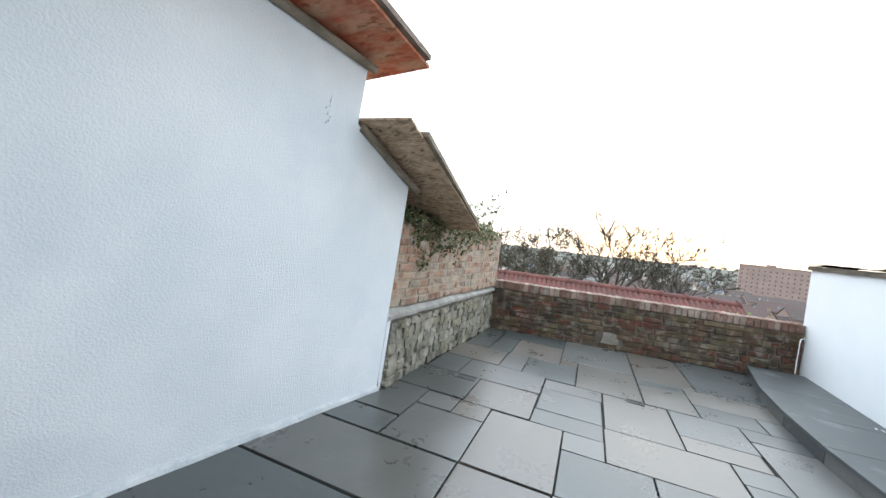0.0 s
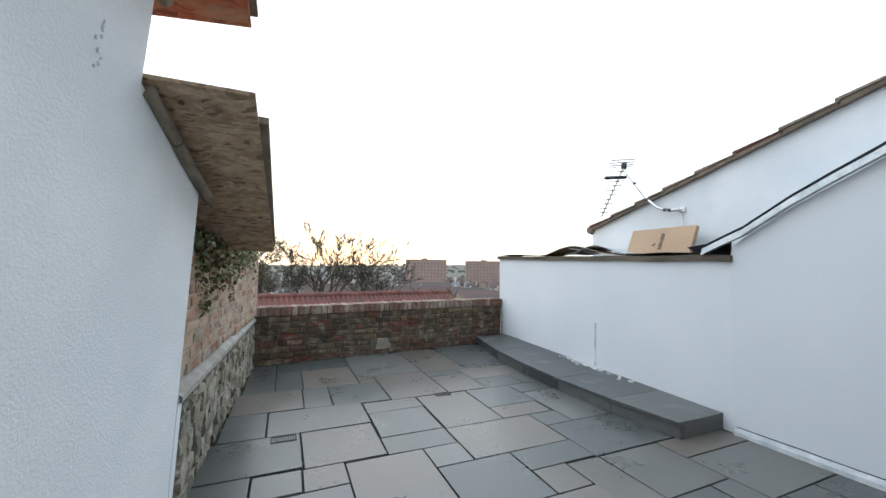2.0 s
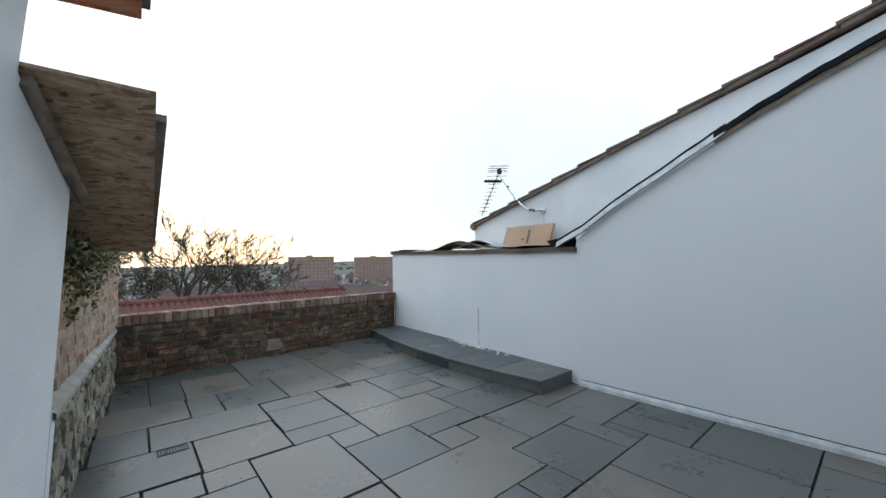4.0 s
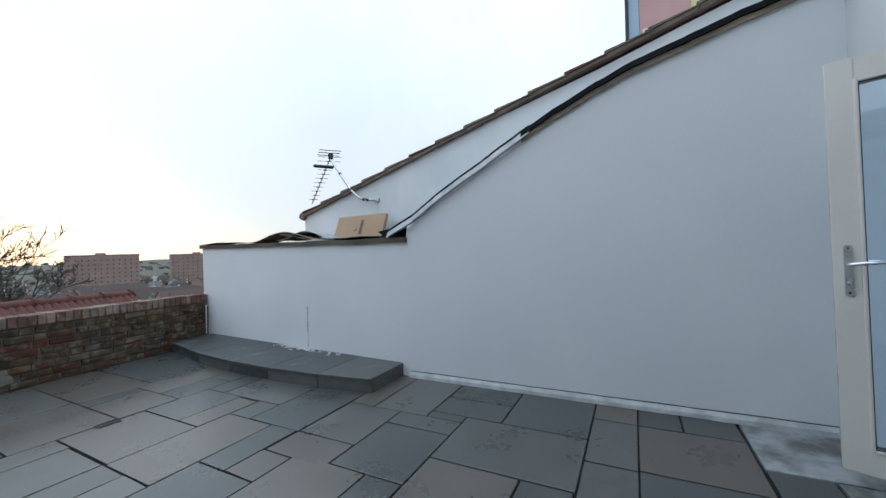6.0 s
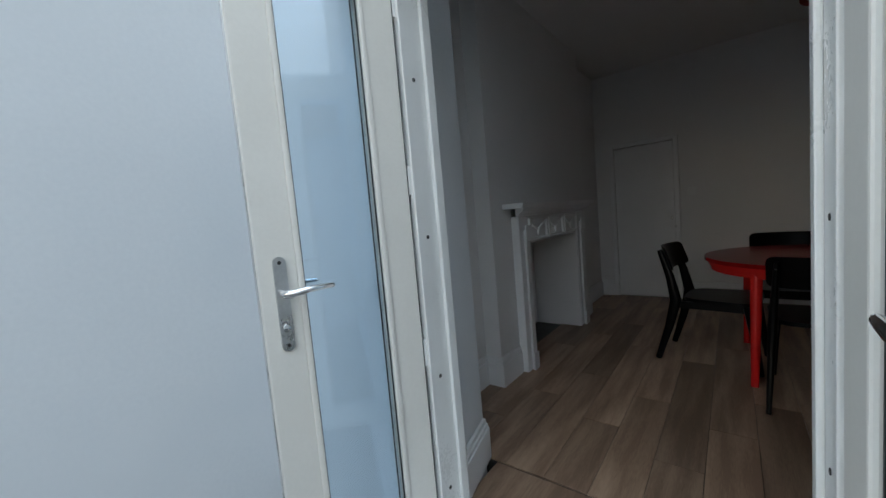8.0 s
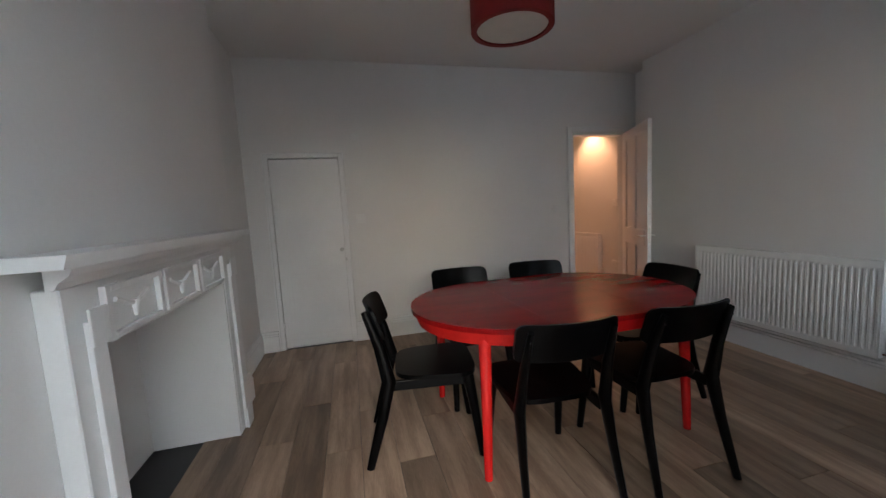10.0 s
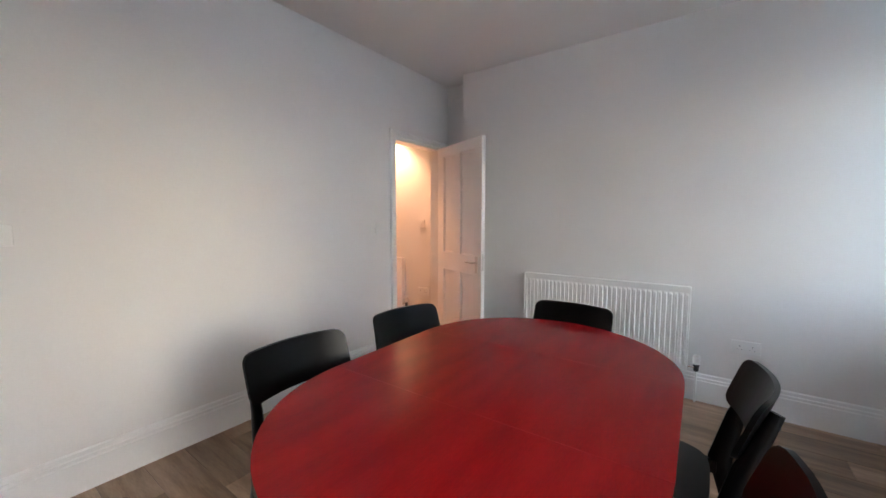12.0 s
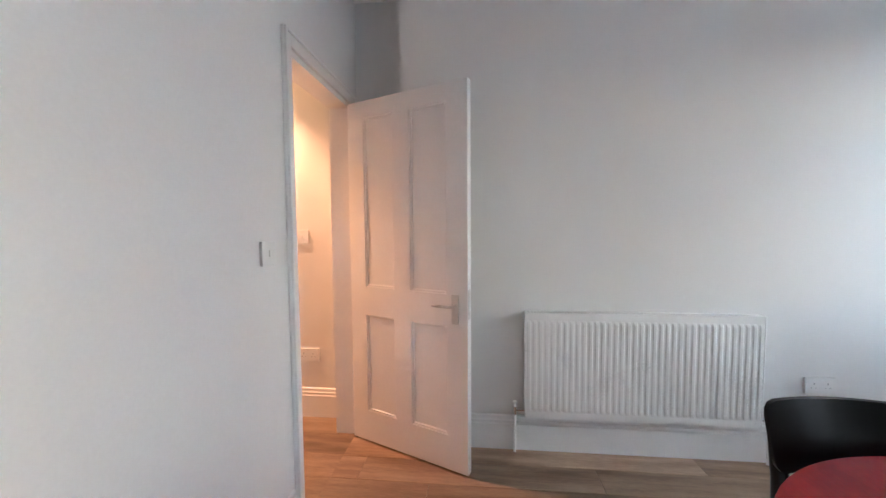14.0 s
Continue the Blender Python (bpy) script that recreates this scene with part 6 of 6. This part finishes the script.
WOODS = surface("far_winter_woods", (0.075, 0.072, 0.055), (0.13, 0.12, 0.095), 1.0, 0.2, 1.5, 0.3)
verts, faces = [], []
ico = bmesh.new()
bmesh.ops.create_icosphere(ico, subdivisions=2, radius=1)
iv, ifc = [v.co.copy() for v in ico.verts], [[v.index for v in f.verts] for f in ico.faces]
ico.free()
for k in range(2300):
    r = random.uniform(120, 420) if k < 620 else (random.uniform(420, 2200) if k < 1500 else random.uniform(290, 400))
    az = radians(random.uniform(-28, 75))
    x, y = r * math.sin(az), r * math.cos(az)
    s = random.uniform(2.2, 4.2) * (1 if r < 420 else random.uniform(1.0, 2.2))
    z = land(x, y) + s * 0.5
    b = len(verts)
    for v in iv:
        j = 1 + 0.35 * noise.noise(v * 2.3 + Vector((k, 0, 0)))
        verts.append((x + v.x * s * j * 1.25, y + v.y * s * j, z + v.z * s * j * 0.8))
    faces += [[i + b for i in f] for f in ifc]
me = bpy.data.meshes.new("far_woods")
me.from_pydata(verts, [], faces)
me.materials.append(WOODS)
tagged(new("far_woods", me), "brown leafless woods and hedges across the town", "woods", kind="stuff")

# painted houses up the street
for k, (y0, y1, tone, deep, nm) in enumerate(((-0.25, 1.15, (0.42, 0.55, 0.68), (0.48, 0.60, 0.72), "pale blue"), (-5.2, -0.26, (0.60, 0.36, 0.36), (0.66, 0.42, 0.41), "dusty pink"), (-10.0, -5.21, (0.72, 0.64, 0.36), (0.78, 0.70, 0.42), "pale yellow"))):
    ob = thing("painted_house", nm + " painted tall terraced house", "house", pose(12 + 0.02 * k, 0, -7), "painted houses")
    m = surface("paint_" + nm.replace(" ", "_"), tone, deep, 0.85, 1.5, 20, 0.1)
    bm = bmesh.new()
    if k == 0:
        prism(bm, [(0.35 - 0.06, 0), (-0.25, 0), (-0.25, 18), (0.0, 18)], 0, 6, axis=0)
    else:
        box(bm, (0, y0 * 1.0 if k == 2 else -1.55, 0), (6, y1 if k < 2 else -1.56, 18)) if k == 1 else box(bm, (0, -9, 0), (6, -1.56, 18))
    part("wall", bm, m, ob)
    for z in (13.2, 16.0):
        yc = -0.75 if k == 1 else (-3.2 if k == 2 else None)
        if yc is None:
            continue
        bm = bmesh.new()
        box(bm, (-0.06, yc - 0.42, z), (0.05, yc + 0.42, z + 1.5))
        wd = part("window", bm, GLOSS_WHITE, ob, "white sash window")
        bm = bmesh.new()
        box(bm, (-0.08, yc - 0.36, z + 0.06), (-0.061, yc + 0.36, z + 1.44))
        part("pane", bm, PANE_FAR, wd)
    if k == 0:
        bm = bmesh.new()
        tube(bm, [(-0.05, 0.30, 0), (-0.05, 0.18, 9), (-0.05, 0.03, 18)], 0.05, 8)
        part("drainpipe", bm, DARK, ob, "black drainpipe")

# ---- paving, brick, stone and plank pieces ----
def slabs(rects, mat_=SLATE):
    for x0, y0, x1, y1 in rects:
        w, d, g = x1 - x0, y1 - y0, 0.0058
        bm = bmesh.new()
        box(bm, (-w / 2 + g, -d / 2 + g, -0.027), (w / 2 - g, d / 2 - g, 0.0))
        for v in bm.verts:
            if v.co.z > -0.01:
                v.co.z += random.uniform(-0.0025, 0.0015)
            v.co.x += random.uniform(-0.002, 0.002)
            v.co.y += random.uniform(-0.002, 0.002)
        soften(bm, 0.004, 2, 50)
        ob = part("slab", bm, mat_, terrace)
        ob.location = ((x0 + x1) / 2, (y0 + y1) / 2, 0)


random.seed(3)
# by the parapet
slabs([(-1.16, 4.62, -0.86, 5.73), (-0.86, 5.36, 0.0, 5.84), (-0.86, 4.60, -0.585, 5.36), (-0.585, 4.60, 0.0, 5.36), (0.0, 4.60, 0.20, 4.83), (0.0, 4.83, 0.81, 5.92), (0.81, 4.55, 1.26, 4.75), (0.81, 4.75, 1.40, 5.98), (1.40, 4.75, 2.24, 6.06)])
slabs([(-1.21, 4.05, -0.60, 4.62), (-0.60, 4.03, -0.345, 4.60), (-0.345, 3.99, 0.20, 4.60), (0.20, 3.97, 0.81, 4.83), (0.81, 3.97, 1.26, 4.55), (1.26, 4.30, 2.20, 4.75), (1.26, 3.96, 1.75, 4.30), (1.75, 3.96, 2.16, 4.30)])
# middle of the terrace
slabs([(-1.22, 3.53, -0.895, 4.05), (-0.895, 3.53, -0.09, 4.03), (-0.09, 3.71, 0.44, 3.97), (-0.09, 3.21, 0.43, 3.71), (0.44, 3.19, 0.985, 3.96), (0.985, 3.45, 1.52, 3.96), (0.985, 3.19, 1.50, 3.45), (1.52, 3.70, 2.13, 3.96), (1.52, 2.94, 2.10, 3.70)])
slabs([(-1.30, 2.99, -0.65, 3.53), (-0.65, 2.96, -0.10, 3.52), (-0.10, 2.94, 0.43, 3.21), (0.43, 2.67, 1.24, 3.19), (1.24, 2.94, 1.52, 3.19), (1.24, 2.40, 2.045, 2.94)])
slabs([(-1.36, 2.44, -0.95, 2.99), (-0.95, 2.71, -0.66, 2.97), (-0.66, 2.70, -0.395, 2.96), (-0.395, 2.15, 0.15, 2.94), (0.15, 2.67, 0.43, 2.94), (0.15, 2.15, 0.70, 2.67), (0.70, 2.41, 1.24, 2.67), (-0.95, 2.15, -0.395, 2.70)])
slabs([(0.70, 2.15, 0.97, 2.41), (0.97, 1.88, 1.25, 2.40), (1.25, 1.88, 1.81, 2.39), (1.81, 2.15, 2.54, 2.39), (1.81, 1.65, 2.54, 2.15), (1.61, 1.35, 1.81, 1.88), (1.02, 1.35, 1.61, 1.88), (0.14, 1.60, 1.02, 2.15), (1.81, 1.35, 1.91, 1.65)])
# by the house
slabs([(2.22, 1.08, 2.54, 1.65), (1.91, 1.08, 2.22, 1.65), (1.91, 0.49, 2.54, 1.08), (1.32, 0.49, 1.91, 1.35), (2.24, 0.20, 2.54, 0.49), (2.24, -0.07, 2.54, 0.20), (2.24, -0.40, 2.54, -0.07), (1.65, 0.20, 2.24, 0.49), (1.66, -0.40, 2.24, 0.20)])
slabs([(1.94, -1.03, 2.54, -0.41), (1.40, -1.03, 1.94, -0.70)], SLATE_DUSTY)
slabs([(1.40, -0.69, 1.94, -0.41), (0.80, -0.40, 1.66, 0.20), (0.98, 0.20, 1.65, 0.49), (0.72, 0.78, 1.32, 1.35), (0.72, 0.50, 1.32, 0.78), (0.14, 1.05, 0.72, 1.60), (0.72, 1.35, 1.02, 1.60)])
slabs([(-0.40, 1.34, 0.14, 2.14), (-1.57, 1.60, -0.40, 2.14), (-1.42, 2.15, -0.955, 2.43), (-1.75, 0.78, -0.68, 1.59), (-0.68, 0.78, -0.40, 1.34), (-0.68, 1.35, -0.405, 1.59), (-0.395, 0.50, 0.14, 1.33), (0.14, 0.50, 0.71, 1.04), (-1.87, 0.22, -0.40, 0.77)])
slabs([(-0.40, -0.06, 0.42, 0.49), (0.42, 0.21, 0.97, 0.49), (0.42, -0.40, 0.79, 0.20), (-2.0, -0.40, -0.41, 0.21), (-0.40, -0.40, 0.41, -0.07), (-2.14, -1.03, -0.70, -0.41), (-0.69, -1.03, 0.15, -0.41), (0.16, -1.03, 0.75, -0.41), (0.76, -1.03, 1.39, -0.41)])


def brick_shapes(l, w, h, n=5):
    out = []
    for k in range(n):
        bm = bmesh.new()
        box(bm, (-l / 2, -w / 2, -h / 2), (l / 2, w / 2, h / 2))
        for v in bm.verts:
            v.co += Vector((random.gauss(0, 0.004), random.gauss(0, 0.0035), random.gauss(0, 0.0032)))
        soften(bm, 0.009, 2, 50)
        out.append(finish("brick", bm, BRICK))
    return out


def brickwork(parent, length, z0, courses, pitch, mat_, face_y, name="brick", skip=None):
    """Courses of bricks along the parent's local x, faces at local y = face_y, looking to -y."""
    full, half = brick_shapes(0.215, 0.10, pitch - 0.012, 9), brick_shapes(0.102, 0.10, pitch - 0.012, 9)
    for me in full + half:
        me.materials[0] = mat_
    for c in range(courses):
        x = -random.uniform(0.02, 0.2)
        while x < length:
            head = random.random() < 0.34
            l = (0.113 if head else 0.226) * random.uniform(0.8, 1.12)
            a, b = max(0.004, x), min(length - 0.004, x + l - 0.015)
            if b - a > 0.045 and not (skip and skip((a + b) / 2, c)):
                ob = new(name, random.choice(half if head else full))
                ob.parent = parent
                ob.location = ((a + b) / 2, face_y + 0.05 + random.gauss(0, 0.003), z0 + (c + 0.5) * pitch + random.gauss(0, 0.0015))
                ob.rotation_euler = (0, random.gauss(0, 0.008), random.gauss(0, 0.012))
                ob.scale = ((b - a) / (0.102 if head else 0.215), 1, 1)
            x += l


along = PAR_B - PAR_A
bm = bmesh.new()
box(bm, (0, 0.012, 0), (along.length, 0.255, 0.632))
parapet = structure("wall_parapet", bm, MORTAR_DARK, "low parapet of old weathered brick")
parapet.matrix_world = pose(PAR_A.x, PAR_A.y, 0, 0, 0, math.degrees(math.atan2(along.y, along.x)))
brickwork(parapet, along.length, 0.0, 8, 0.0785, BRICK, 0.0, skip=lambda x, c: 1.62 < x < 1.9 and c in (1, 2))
bm = bmesh.new()
prism(bm, [(1.64, 0.075), (1.76, 0.07), (1.88, 0.082), (1.87, 0.15), (1.84, 0.175), (1.83, 0.225), (1.72, 0.238), (1.66, 0.225), (1.655, 0.15)], -0.003, 0.09, axis=1)
soften(bm, 0.006, 2)
part("cement_patch", bm, MORTAR, parapet, "crumbling mortar patch")
# coping bricks and mortar share the tone paled for light from above
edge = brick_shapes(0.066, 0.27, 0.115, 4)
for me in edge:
    me.materials[0] = BRICK_TOP_LIT
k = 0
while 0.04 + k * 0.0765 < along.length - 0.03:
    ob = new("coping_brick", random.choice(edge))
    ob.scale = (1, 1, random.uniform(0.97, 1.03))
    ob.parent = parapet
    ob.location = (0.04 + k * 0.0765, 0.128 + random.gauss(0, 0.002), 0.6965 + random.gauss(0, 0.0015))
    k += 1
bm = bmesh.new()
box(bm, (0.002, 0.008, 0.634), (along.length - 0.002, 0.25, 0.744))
part("coping_mortar", bm, BRICK_TOP_LIT, parapet, "mortar between the coping bricks, in their sky-lit pale tone")

bm = bmesh.new()
tube(bm, [(2.86, 6.20, 0.585), (2.78, 6.10, 0.585), (2.755, 6.09, 0.57), (2.75, 6.09, 0.30), (2.75, 6.09, 0.135)], 0.006, 8)
cable = part("waste_pipe", bm, SOCKET_WHITE, None, "thin white plastic pipe down the parapet corner", True)
tagged(cable, category="pipe")

# brickwork above the rubble: local x runs from the far end towards the house
start = Vector((wall_x(5.72) - 0.075, 5.72, 0))
stop = Vector((wall_x(2.72) - 0.13, 2.72, 0))
run_ = stop - start
holder = part("brick_facing", (lambda b: (box(b, (0, 0.012, 0.70), (run_.length, 0.09, 1.43)), b)[1])(bmesh.new()), MORTAR_WARM, rubble, "pale mortar bed")
holder.matrix_world = pose(start.x, start.y, 0, 0, 0, math.degrees(math.atan2(run_.y, run_.x)))
holder.parent = None
tagged(holder, "old pale orange brickwork above the rubble", kind="structure")
holder.name = "wall_brick_facing"
brickwork(holder, run_.length, 0.66, 10, 0.077, BRICK_PALE, -0.006)

# rubble stones
shapes = []
for k in range(9):
    bm = bmesh.new()
    bmesh.ops.create_cube(bm, size=1)
    bmesh.ops.subdivide_edges(bm, edges=bm.edges, cuts=1, use_grid_fill=True)
    for v in bm.verts:
        v.co = v.co * 0.72 + v.co.normalized() * 0.16
        v.co += Vector([random.gauss(0, 0.05) for _ in range(3)])
    shapes.append(finish("stone", bm, STONE))
z = 0.0
while z < 0.53:
    h = random.uniform(0.05, 0.105)
    if z + h > 0.575:
        h = 0.575 - z
    y = 2.75 + random.uniform(0, 0.03)
    while y < 5.70:
        w = random.uniform(0.07, 0.19)
        ob = new("stone", random.choice(shapes))
        ob.parent = rubble
        yc = y + w / 2
        ob.location = (wall_x(yc) - 0.045 + random.gauss(0, 0.006), yc, z + h / 2)
        ob.rotation_euler = (random.gauss(0, 0.12), random.choice((0, math.pi)), random.gauss(0, 0.06))
        ob.scale = (0.085, w * 1.06, h * 1.08)
        y += w + 0.006
    z += h + 0.008

# room floor planks, running from the front wall to the far wall
plank_w = 0.182
x = WEST_IN - 0.02
row = 0
cache = {}
while x < EAST_IN + 0.02:
    y = FRONT_IN - 0.012
    l = (0.3 + 0.37 * (row * 3 % 5) / 2) % 1.22 + 0.05
    w = min(plank_w, EAST_IN + 0.02 - x)
    while y > FAR + 0.004:
        l = min(l, y - FAR)
        if l > 0.03 and w > 0.03:
            key = (round(l, 2), round(w, 3))
            if key not in cache:
                bm = bmesh.new()
                box(bm, (-w / 2 + 0.0008, -l / 2 + 0.0008, -0.008), (w / 2 - 0.0008, l / 2 - 0.0008, 0))
                soften(bm, 0.0012, 1, 50)
                cache[key] = finish("plank", bm, PLANK)
            ob = new("plank", cache[key])
            ob.parent = room_floor
            ob.location = (x + w / 2, y - l / 2, ROOM_FLOOR)
        y -= l
        l = 1.22
    x += plank_w
    row += 1
for k in range(6):
    w = 0.2012
    bm = bmesh.new()
    box(bm, (-w / 2 + 0.001, -1.225, -0.008), (w / 2 - 0.001, 1.225, 0))
    ob = new("plank", finish("plank", bm, PLANK))
    ob.parent = room_floor
    ob.location = (-1.85 + k * 0.2, FAR - 1.22, ROOM_FLOOR)
